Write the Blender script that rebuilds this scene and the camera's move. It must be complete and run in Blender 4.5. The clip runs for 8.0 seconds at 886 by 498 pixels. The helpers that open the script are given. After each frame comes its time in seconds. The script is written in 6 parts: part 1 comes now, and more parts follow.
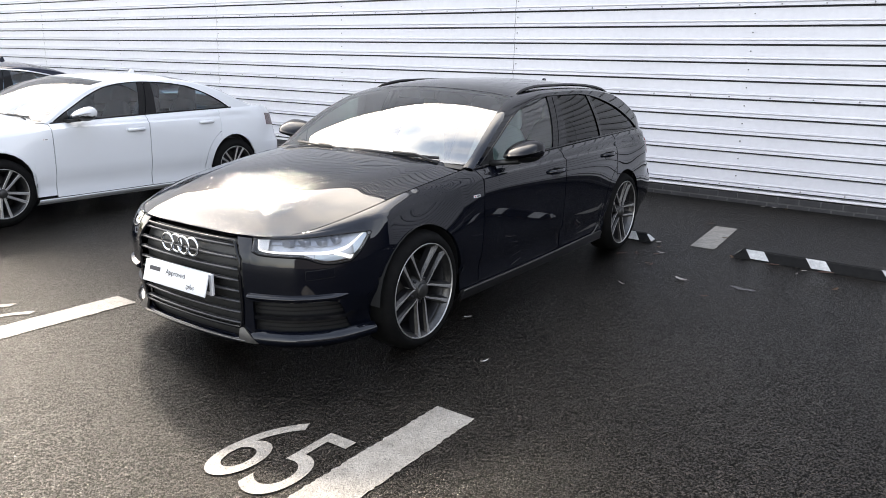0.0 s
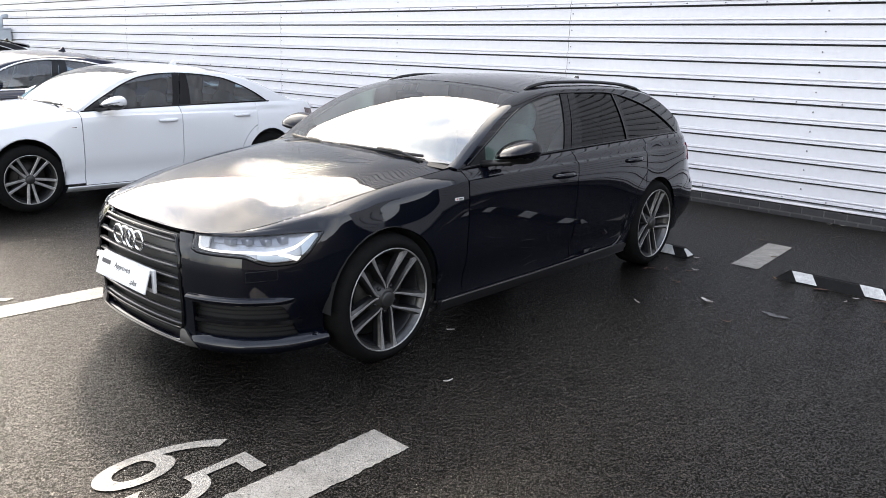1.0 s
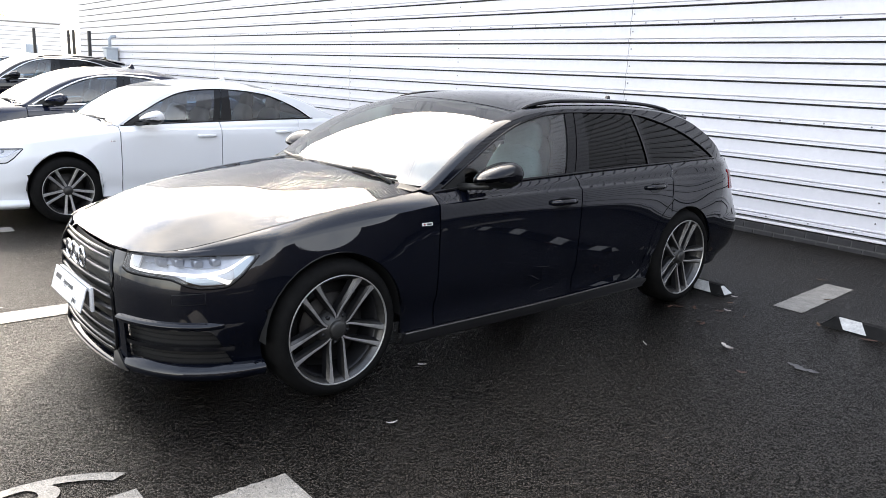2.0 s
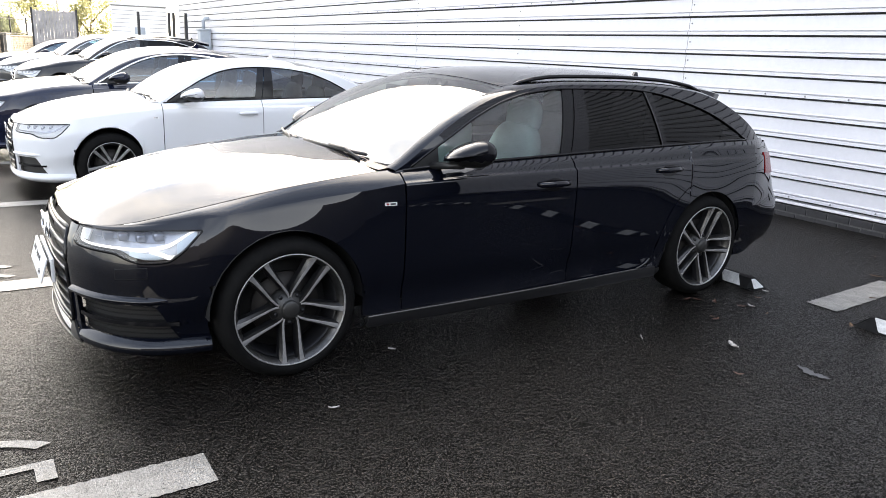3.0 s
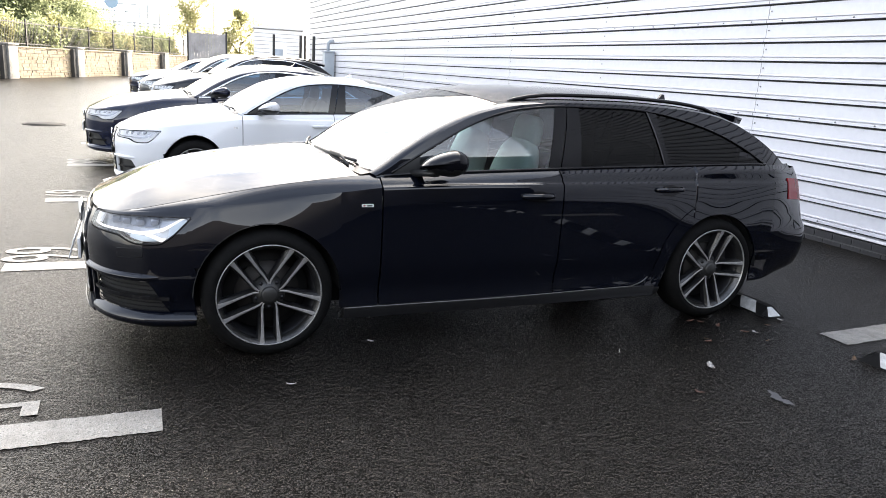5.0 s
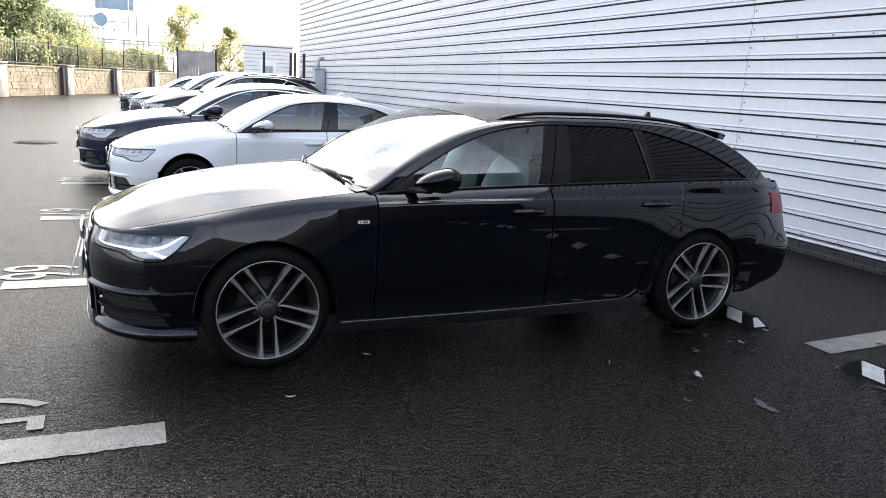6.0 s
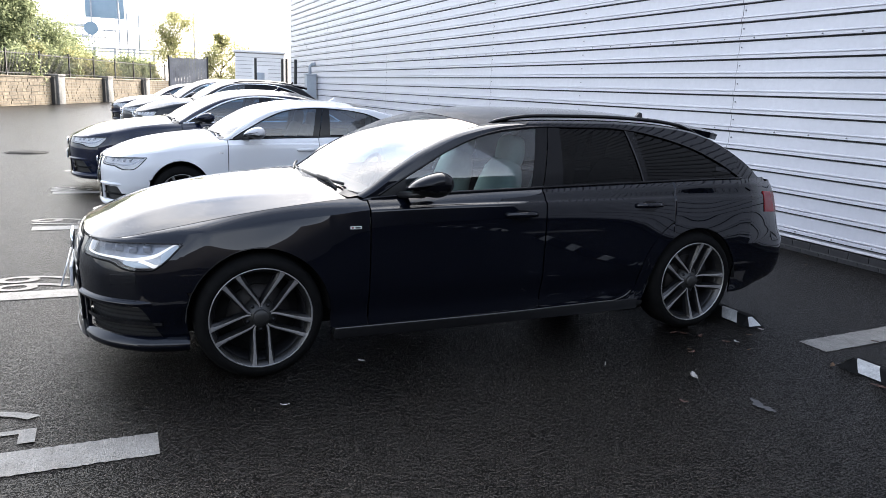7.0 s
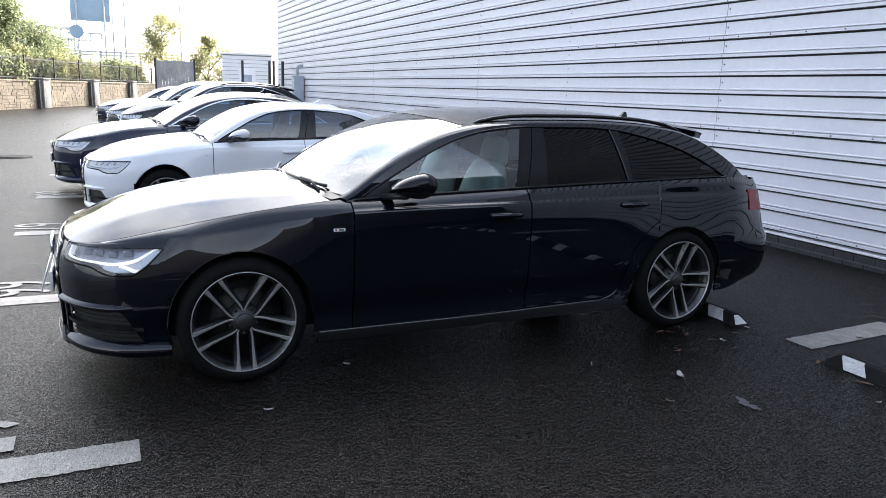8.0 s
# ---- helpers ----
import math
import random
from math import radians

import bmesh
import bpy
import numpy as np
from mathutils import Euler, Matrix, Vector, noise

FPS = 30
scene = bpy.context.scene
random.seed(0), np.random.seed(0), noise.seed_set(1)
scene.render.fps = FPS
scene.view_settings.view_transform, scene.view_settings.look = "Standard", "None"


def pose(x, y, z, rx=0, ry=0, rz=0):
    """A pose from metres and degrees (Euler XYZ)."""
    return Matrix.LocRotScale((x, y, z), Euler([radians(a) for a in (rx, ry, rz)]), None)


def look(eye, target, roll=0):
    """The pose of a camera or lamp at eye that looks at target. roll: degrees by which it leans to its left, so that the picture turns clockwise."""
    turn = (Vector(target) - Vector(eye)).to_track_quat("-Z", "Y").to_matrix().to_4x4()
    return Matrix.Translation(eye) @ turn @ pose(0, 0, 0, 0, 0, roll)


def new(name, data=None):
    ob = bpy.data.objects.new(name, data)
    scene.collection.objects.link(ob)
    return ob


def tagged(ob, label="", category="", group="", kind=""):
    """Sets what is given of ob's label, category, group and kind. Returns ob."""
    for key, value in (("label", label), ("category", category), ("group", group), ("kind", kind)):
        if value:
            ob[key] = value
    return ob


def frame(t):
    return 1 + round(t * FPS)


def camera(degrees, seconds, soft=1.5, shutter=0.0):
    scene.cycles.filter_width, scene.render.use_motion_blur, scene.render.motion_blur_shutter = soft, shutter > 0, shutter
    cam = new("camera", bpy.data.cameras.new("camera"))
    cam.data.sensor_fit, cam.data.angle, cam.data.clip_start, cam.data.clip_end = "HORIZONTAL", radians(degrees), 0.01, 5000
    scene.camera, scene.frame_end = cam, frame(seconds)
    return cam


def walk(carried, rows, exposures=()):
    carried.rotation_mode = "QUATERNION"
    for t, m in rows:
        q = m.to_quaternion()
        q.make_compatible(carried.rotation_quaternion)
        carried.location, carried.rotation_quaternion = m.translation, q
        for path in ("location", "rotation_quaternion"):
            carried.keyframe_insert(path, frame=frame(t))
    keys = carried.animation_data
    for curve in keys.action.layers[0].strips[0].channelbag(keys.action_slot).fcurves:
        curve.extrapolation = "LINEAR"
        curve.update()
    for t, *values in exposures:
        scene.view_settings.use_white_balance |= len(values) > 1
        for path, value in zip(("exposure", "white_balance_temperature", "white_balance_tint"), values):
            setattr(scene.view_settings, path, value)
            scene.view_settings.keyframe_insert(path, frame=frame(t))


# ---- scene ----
# ---- camera ----
cam = camera(61.67, 8.0, soft=0.85)
PATH = [
    (0, (0.129, -3.191, 1.608), (-0.988, -1.607, 1.112), 1.27),
    (0.5, (0.328, -2.815, 1.588), (-0.91, -1.323, 1.094), 1.65),
    (1, (0.386, -2.515, 1.555), (-0.912, -1.077, 1.059), 2.24),
    (1.5, (0.479, -2.209, 1.563), (-0.861, -0.809, 1.068), 2.19),
    (1.7, (0.54, -2.036, 1.545), (-0.88, -0.705, 1.084), 2.29),
    (2.8, (0.855, -1.29, 1.575), (-0.721, -0.173, 1.057), 2.83),
    (3, (0.896, -1.167, 1.54), (-0.735, -0.13, 1.028), 2.39),
    (3.5, (1.111, -0.882, 1.545), (-0.611, 0.005, 1.048), 3.70),
    (4, (1.177, -0.744, 1.561), (-0.57, 0.082, 1.045), 4.26),
    (4.5, (1.245, -0.635, 1.553), (-0.521, 0.158, 1.049), 3.66),
    (4.7, (1.377, -0.572, 1.536), (-0.408, 0.186, 1.047), 3.74),
    (5.8, (1.597, -0.65, 1.552), (-0.203, 0.109, 1.125), 3.11),
    (6, (1.603, -0.648, 1.561), (-0.193, 0.121, 1.134), 3.11),
    (6.5, (1.591, -0.642, 1.558), (-0.204, 0.135, 1.138), 2.67),
    (7, (1.59, -0.632, 1.562), (-0.203, 0.15, 1.145), 2.26),
    (7.5, (1.591, -0.623, 1.563), (-0.197, 0.173, 1.151), 2.01),
    (8, (1.583, -0.593, 1.562), (-0.2, 0.213, 1.148), 1.83),
]
walk(cam, [(t, look(eye, target, roll)) for t, eye, target, roll in PATH],
     exposures=[(0.0, 2.90, 7700, 12), (2.8, 3.14, 7700, 12), (3.5, 3.02, 7650, 12), (4.7, 3.06, 7600, 12), (5.8, 2.62, 7250, 12), (8.0, 2.38, 6700, 12)])

# ---- world and sun ----
SUN_ELEVATION, SUN_BEARING = 31.0, 55.0  # bearing: degrees from +y towards -x
SUN_WAY = Vector((-math.sin(radians(SUN_BEARING)) * math.cos(radians(SUN_ELEVATION)),
                  math.cos(radians(SUN_BEARING)) * math.cos(radians(SUN_ELEVATION)), math.sin(radians(SUN_ELEVATION))))
world = bpy.data.worlds.new("sky")
scene.world = world
world.use_nodes = True
wn = world.node_tree.nodes
sky = wn.new("ShaderNodeTexSky")
sky.sky_type = "NISHITA"
sky.sun_disc = False
sky.sun_elevation = radians(SUN_ELEVATION)
sky.sun_rotation = radians(-SUN_BEARING)
sky.air_density, sky.dust_density, sky.ozone_density = 1.0, 2.5, 1.0
wn["Background"].inputs["Strength"].default_value = 0.075
haze = wn.new("ShaderNodeHueSaturation")
haze.inputs["Saturation"].default_value = 0.6
world.node_tree.links.new(sky.outputs["Color"], haze.inputs["Color"])
cloud = wn.new("ShaderNodeMix")  # thin even cloud over the whole sky
cloud.data_type, cloud.blend_type = "RGBA", "ADD"
cloud.inputs[0].default_value = 1.0
sky_way = wn.new("ShaderNodeTexCoord")  # broken cloud with blue between
puffs = wn.new("ShaderNodeTexNoise")
puffs.inputs["Scale"].default_value, puffs.inputs["Detail"].default_value, puffs.inputs["Roughness"].default_value = 2.6, 5.0, 0.55
world.node_tree.links.new(sky_way.outputs["Generated"], puffs.inputs["Vector"])
cover = wn.new("ShaderNodeValToRGB")
cover.color_ramp.elements[0].position, cover.color_ramp.elements[0].color = 0.38, (0.20, 0.30, 0.46, 1)
cover.color_ramp.elements[1].position, cover.color_ramp.elements[1].color = 0.58, (1.05, 1.05, 1.04, 1)
world.node_tree.links.new(puffs.outputs["Fac"], cover.inputs["Fac"])
thick = wn.new("ShaderNodeMix")
thick.data_type, thick.blend_type = "RGBA", "MULTIPLY"
thick.inputs[0].default_value = 1.0
thick.inputs[7].default_value = (2.95, 2.97, 3.02, 1)
world.node_tree.links.new(cover.outputs["Color"], thick.inputs[6])
sunward = wn.new("ShaderNodeVectorMath")  # cloud scatters forward: brighter round the sun
sunward.operation = "DOT_PRODUCT"
sunward.inputs[1].default_value = SUN_WAY
world.node_tree.links.new(sky_way.outputs["Generated"], sunward.inputs[0])
glow = wn.new("ShaderNodeMapRange")
glow.interpolation_type = "SMOOTHSTEP"
for key, value in (("From Min", 0.40), ("From Max", 1.0)):
    glow.inputs[key].default_value = value
height_of = wn.new("ShaderNodeSeparateXYZ")
world.node_tree.links.new(sky_way.outputs["Generated"], height_of.inputs["Vector"])
depth_of_cloud = wn.new("ShaderNodeValToRGB")  # seen edge-on near the horizon, thin and blue overhead
depth_of_cloud.color_ramp.elements[0].position, depth_of_cloud.color_ramp.elements[0].color = 0.0, (1.15, 1.22, 1.32, 1)
depth_of_cloud.color_ramp.elements[1].position, depth_of_cloud.color_ramp.elements[1].color = 0.78, (0.24, 0.36, 0.58, 1)
world.node_tree.links.new(height_of.outputs["Z"], depth_of_cloud.inputs["Fac"])
blue_to_white = wn.new("ShaderNodeMix")
blue_to_white.data_type = "RGBA"
blue_to_white.inputs[7].default_value = (4.2, 4.2, 4.15, 1)
world.node_tree.links.new(depth_of_cloud.outputs["Color"], blue_to_white.inputs[6])
world.node_tree.links.new(sunward.outputs["Value"], glow.inputs["Value"])
lit_cloud = wn.new("ShaderNodeMix")
lit_cloud.data_type, lit_cloud.blend_type = "RGBA", "MULTIPLY"
lit_cloud.inputs[0].default_value = 1.0
world.node_tree.links.new(thick.outputs[2], lit_cloud.inputs[6])
world.node_tree.links.new(glow.outputs["Result"], blue_to_white.inputs[0])
world.node_tree.links.new(blue_to_white.outputs[2], lit_cloud.inputs[7])
world.node_tree.links.new(lit_cloud.outputs[2], cloud.inputs[7])
world.node_tree.links.new(haze.outputs["Color"], cloud.inputs[6])
world.node_tree.links.new(cloud.outputs[2], wn["Background"].inputs["Color"])
sun_data = bpy.data.lights.new("sun", "SUN")
sun_data.energy, sun_data.angle, sun_data.color = 3.7, radians(12.0), (1.0, 0.96, 0.90)
sun = new("sun", sun_data)
sun.matrix_world = look(SUN_WAY * 60, (0, 0, 0))


# ---- materials ----
def material(name, colour, rough=0.5, metal=0.0, **more):
    m = bpy.data.materials.new(name)
    m.use_nodes = True
    b = m.node_tree.nodes["Principled BSDF"]
    b.inputs["Base Color"].default_value = (*colour, 1)
    b.inputs["Roughness"].default_value = rough
    b.inputs["Metallic"].default_value = metal
    for key, value in more.items():
        b.inputs[key.replace("_", " ")].default_value = value
    return m


def node(m, kind, **values):
    n = m.node_tree.nodes.new(kind)
    for key, value in values.items():
        n.inputs[key.replace("_", " ")].default_value = value
    return n


def link(m, a, out, b, into):
    m.node_tree.links.new(a.outputs[out], b.inputs[into])


def shader(m):
    return m.node_tree.nodes["Principled BSDF"]


def noise_of(m, scale, detail=4.0, rough=0.6, space="Object"):
    n = node(m, "ShaderNodeTexNoise", Scale=scale, Detail=detail, Roughness=rough)
    if space == "Position":
        g = m.node_tree.nodes.new("ShaderNodeNewGeometry")
        link(m, g, "Position", n, "Vector")
    else:
        c = m.node_tree.nodes.new("ShaderNodeTexCoord")
        link(m, c, space, n, "Vector")
    return n


def ramp(m, source, out, stops):
    r = m.node_tree.nodes.new("ShaderNodeValToRGB")
    while len(r.color_ramp.elements) < len(stops):
        r.color_ramp.elements.new(0.5)
    for e, (at, col) in zip(r.color_ramp.elements, stops):
        e.position = at
        e.color = (*col, 1) if len(col) == 3 else col
    link(m, source, out, r, "Fac")
    return r


def mottled(m, scale, low, high, fine=None, space="Position", depth=0.6):
    """Base colour between two tones, by noise at one or two scales."""
    n = noise_of(m, scale, 5.0, 0.65, space)
    r = ramp(m, n, "Fac", [(0.3, low), (0.7, high)])
    if fine:
        f = noise_of(m, fine, 3.0, 0.6, space)
        mix = m.node_tree.nodes.new("ShaderNodeMix")
        mix.data_type, mix.blend_type = "RGBA", "MULTIPLY"
        mix.inputs[0].default_value = depth
        fr = ramp(m, f, "Fac", [(0.3, (0.6, 0.6, 0.6)), (0.7, (1.25, 1.25, 1.25))])
        m.node_tree.links.new(r.outputs["Color"], mix.inputs[6])
        m.node_tree.links.new(fr.outputs["Color"], mix.inputs[7])
        m.node_tree.links.new(mix.outputs[2], shader(m).inputs["Base Color"])
    else:
        link(m, r, "Color", shader(m), "Base Color")
    return m


def bumped(m, source, out, strength, distance):
    b = node(m, "ShaderNodeBump", Strength=strength, Distance=distance)
    link(m, source, out, b, "Height")
    link(m, b, "Normal", shader(m), "Normal")
    return b


def rough_by(m, scale, low, high, space="Position"):
    n = noise_of(m, scale, 4.0, 0.6, space)
    mr = node(m, "ShaderNodeMapRange")
    mr.inputs["From Min"].default_value, mr.inputs["From Max"].default_value = 0.35, 0.65
    mr.inputs["To Min"].default_value, mr.inputs["To Max"].default_value = low, high
    link(m, n, "Fac", mr, "Value")
    link(m, mr, "Result", shader(m), "Roughness")
    return mr


def car_paint(name, colour, wet=True, flake=0.0, coat=1.0):
    m = material(name, colour, 0.3, flake, Coat_Weight=coat, Coat_Roughness=0.02, Coat_IOR=1.5, Specular_IOR_Level=0.0)
    if wet:  # rain drops standing on the faces that look up
        v = node(m, "ShaderNodeTexVoronoi", Scale=115.0, Randomness=1.0)
        c = m.node_tree.nodes.new("ShaderNodeTexCoord")
        link(m, c, "Object", v, "Vector")
        drop = node(m, "ShaderNodeMapRange")
        for key, value in (("From Min", 0.0), ("From Max", 0.34), ("To Min", 1.0), ("To Max", 0.0)):
            drop.inputs[key].default_value = value
        link(m, v, "Distance", drop, "Value")
        thin = noise_of(m, 9.0, 2.0, 0.5, "Object")
        pick = node(m, "ShaderNodeMapRange")
        for key, value in (("From Min", 0.15), ("From Max", 0.55)):
            pick.inputs[key].default_value = value
        link(m, thin, "Fac", pick, "Value")
        g = m.node_tree.nodes.new("ShaderNodeNewGeometry")
        sep = m.node_tree.nodes.new("ShaderNodeSeparateXYZ")
        link(m, g, "Normal", sep, "Vector")
        up = node(m, "ShaderNodeMapRange")
        for key, value in (("From Min", 0.25), ("From Max", 0.7)):
            up.inputs[key].default_value = value
        link(m, sep, "Z", up, "Value")
        a = m.node_tree.nodes.new("ShaderNodeMath")
        a.operation = "MULTIPLY"
        link(m, drop, "Result", a, 0)
        link(m, pick, "Result", a, 1)
        b2 = m.node_tree.nodes.new("ShaderNodeMath")
        b2.operation = "MULTIPLY"
        link(m, a, 0, b2, 0)
        link(m, up, "Result", b2, 1)
        b = node(m, "ShaderNodeBump", Strength=0.45, Distance=0.0011)
        link(m, b2, 0, b, "Height")
        link(m, b, "Normal", shader(m), "Normal")
        link(m, b, "Normal", shader(m), "Coat Normal")
    else:
        rough_by(m, 40.0, 0.3, 0.4, "Object")
    return m


def glass(name, tint, clear, ior=1.65):
    """A pane: mirror-like by Fresnel over what shows through it."""
    m = bpy.data.materials.new(name)
    m.use_nodes = True
    nt = m.node_tree
    nt.nodes.remove(nt.nodes["Principled BSDF"])
    t = nt.nodes.new("ShaderNodeBsdfTransparent")
    t.inputs["Color"].default_value = (*[c * clear for c in tint], 1)
    g = nt.nodes.new("ShaderNodeBsdfGlossy")
    g.inputs["Roughness"].default_value = 0.015
    f = nt.nodes.new("ShaderNodeFresnel")
    f.inputs["IOR"].default_value = ior
    mix = nt.nodes.new("ShaderNodeMixShader")
    nt.links.new(f.outputs[0], mix.inputs[0])
    nt.links.new(t.outputs[0], mix.inputs[1])
    nt.links.new(g.outputs[0], mix.inputs[2])
    nt.links.new(mix.outputs[0], nt.nodes["Material Output"].inputs["Surface"])
    return m


PAINT_BLACK = car_paint("black_paint", (0.0023, 0.0030, 0.0060))
PAINT_WHITE = car_paint("white_paint", (0.66, 0.67, 0.69))
PAINT_NAVY = car_paint("dark_blue_paint", (0.006, 0.009, 0.024))
PAINT_GREY = car_paint("grey_paint", (0.05, 0.05, 0.052), flake=0.3)
GLOSS_BLACK = material("gloss_black_trim", (0.005, 0.005, 0.006), 0.08, Specular_IOR_Level=0.28)
SKIRT_BLACK = material("grained_skirt_plastic", (0.014, 0.014, 0.015), 0.40, Specular_IOR_Level=0.4)
SATIN_BLACK = mottled(material("satin_black_plastic", (0.012, 0.012, 0.012), 0.45), 60, (0.010, 0.010, 0.010), (0.016, 0.016, 0.016), space="Object")
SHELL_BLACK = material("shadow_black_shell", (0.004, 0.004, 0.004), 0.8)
GLASS_CLEAR = glass("clear_glass", (0.74, 0.95, 0.98), 0.9, 2.15)
GLASS_SCREEN = glass("windscreen_glass", (0.74, 0.92, 0.96), 0.7, 2.5)
GLASS_SALOON = glass("green_tinted_glass", (0.40, 0.62, 0.78), 0.85, 2.0)
GLASS_DARK = glass("privacy_glass", (0.10, 0.10, 0.11), 0.25, 1.34)
LENS = glass("lamp_lens", (1, 1, 1), 0.95)
CHROME = material("chrome", (0.75, 0.76, 0.78), 0.12, 1.0)
MATT_ALU = material("matt_aluminium", (0.16, 0.155, 0.15), 0.4, 1.0)
RUBBER = mottled(material("tyre_rubber", (0.012, 0.012, 0.012), 0.85, Specular_IOR_Level=0.08), 25, (0.004, 0.004, 0.004), (0.008, 0.0078, 0.0075), space="Object")
ALLOY = mottled(material("machined_alloy", (0.42, 0.41, 0.40), 0.32, 0.6), 30, (0.33, 0.322, 0.314), (0.47, 0.46, 0.45), space="Object")
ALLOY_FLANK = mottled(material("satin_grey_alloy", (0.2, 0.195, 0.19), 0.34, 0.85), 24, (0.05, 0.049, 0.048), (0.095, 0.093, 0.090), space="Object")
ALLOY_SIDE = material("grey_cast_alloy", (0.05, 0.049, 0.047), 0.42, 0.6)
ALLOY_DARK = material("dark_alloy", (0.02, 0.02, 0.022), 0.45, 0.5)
BADGE = material("bright_badge", (0.75, 0.75, 0.74), 0.35, 0.2)
MIRROR_BLACK = material("black_mirror_cap", (0.004, 0.004, 0.006), 0.16, Specular_IOR_Level=0.3)
DISC = material("brake_disc", (0.035, 0.032, 0.03), 0.55, 0.7)
DRL = material("daytime_light", (0.9, 0.92, 0.95), 0.3, Emission_Color=(0.9, 0.95, 1.0, 1), Emission_Strength=0.13)
REFLECTOR = material("lamp_reflector", (0.55, 0.57, 0.60), 0.25, 0.6)
LAMP_PALE = material("pale_lamp_housing", (0.8, 0.81, 0.83), 0.3, 0.0)
LAMP_MID = mottled(material("bright_lamp_housing", (0.4, 0.41, 0.44), 0.22, 0.3), 16, (0.32, 0.35, 0.40), (0.50, 0.54, 0.60), space="Object")
LAMP_GREY = material("lamp_housing", (0.26, 0.28, 0.32), 0.3, 0.35)
LAMP_BLUE = material("pale_blue_reflector", (0.50, 0.60, 0.70), 0.22, 0.1)
SLAT_GREY = material("satin_grey_slat", (0.03, 0.03, 0.032), 0.3)
TAIL_DARK = material("dark_red_tail_lens", (0.05, 0.003, 0.004), 0.2, Coat_Weight=0.3)
TAIL_RED = material("red_tail_lens", (0.20, 0.004, 0.008), 0.22, Specular_IOR_Level=0.25)
LEATHER = mottled(material("cream_leather", (0.55, 0.53, 0.47), 0.5), 12, (0.64, 0.62, 0.56), (0.74, 0.72, 0.66), space="Object")
DARK_CLOTH = mottled(material("charcoal_cloth", (0.05, 0.05, 0.055), 0.8), 20, (0.04, 0.04, 0.044), (0.065, 0.065, 0.07), space="Object")
CABIN = material("dark_cabin_trim", (0.03, 0.03, 0.032), 0.7)
HEADLINER = mottled(material("pale_headliner", (0.6, 0.59, 0.56), 0.9), 40, (0.56, 0.55, 0.52), (0.63, 0.62, 0.59), space="Object")
PLATE_WHITE = material("white_plate", (0.72, 0.72, 0.72), 0.35)
INK = material("dark_ink", (0.03, 0.03, 0.035), 0.5)


# ---- mesh helpers ----
def smoothstep(a, b, x):
    t = min(1.0, max(0.0, (x - a) / (b - a)))
    return t * t * (3 - 2 * t)


def curve(*knots):
    """A smooth, monotone-safe curve through (x, y) knots."""
    xs, ys = np.array([k[0] for k in knots], float), np.array([k[1] for k in knots], float)
    h, d = np.diff(xs), np.diff(ys) / np.diff(xs)
    m = np.zeros(len(xs))
    m[0], m[-1] = d[0], d[-1]
    for i in range(1, len(xs) - 1):
        if d[i - 1] * d[i] > 0:
            w1, w2 = 2 * h[i] + h[i - 1], h[i] + 2 * h[i - 1]
            m[i] = (w1 + w2) / (w1 / d[i - 1] + w2 / d[i])

    def at(x):
        x = min(max(x, xs[0]), xs[-1])
        i = min(len(h) - 1, max(0, int(np.searchsorted(xs, x)) - 1))
        t = (x - xs[i]) / h[i]
        return float((1 + 2 * t) * (1 - t) ** 2 * ys[i] + t * (1 - t) ** 2 * h[i] * m[i]
                     + t * t * (3 - 2 * t) * ys[i + 1] + t * t * (t - 1) * h[i] * m[i + 1])
    return at


def spaced(a, b, n):
    return [a + (b - a) * i / (n - 1) for i in range(n)]


def finish(bm, name, mat, parent=None, label="", smooth=True):
    me = bpy.data.meshes.new(name)
    if smooth:
        for f in bm.faces:
            f.smooth = True
    bm.to_mesh(me)
    bm.free()
    for one in (mat if isinstance(mat, (list, tuple)) else [mat]):
        me.materials.append(one)
    ob = new(name, me)
    if parent:
        ob.parent = parent
    if label:
        ob["label"] = label
    return ob


def part(name, bm, mat, parent, label="", smooth=True):
    return finish(bm, name, mat, parent, label, smooth)


def grid(fn, us, vs, out=None, lip=0.0, close_u=False):
    """A sheet of fn(u, v), facing the way `out` says, with its rim folded back by lip."""
    bm = bmesh.new()
    rows = [[bm.verts.new(fn(u, v)) for v in vs] for u in us]
    n = len(us)
    for i in range(n if close_u else n - 1):
        for j in range(len(vs) - 1):
            quad = [rows[i][j], rows[(i + 1) % n][j], rows[(i + 1) % n][j + 1], rows[i][j + 1]]
            try:
                bm.faces.new(quad)
            except ValueError:
                pass
    bmesh.ops.remove_doubles(bm, verts=bm.verts, dist=1e-5)
    bm.normal_update()
    if out is not None:
        total = sum(f.normal.dot(Vector(out(f.calc_center_median()))) * f.calc_area() for f in bm.faces)
        if total < 0:
            bmesh.ops.reverse_faces(bm, faces=bm.faces)
            bm.normal_update()
    if lip:
        edges = [e for e in bm.edges if e.is_boundary]
        for e in edges:
            e.smooth = False
        back = {v: v.normal.copy() for e in edges for v in e.verts}
        made = bmesh.ops.extrude_edge_only(bm, edges=edges)["geom"]
        fresh = [g for g in made if isinstance(g, bmesh.types.BMVert)]
        for v in fresh:
            near = min(back, key=lambda b: (b.co - v.co).length_squared) if len(back) < 60 else None
            if near is None:
                near = next(o for e in v.link_edges for o in (e.other_vert(v),) if o in back)
            v.co -= back[near] * lip
    return bm


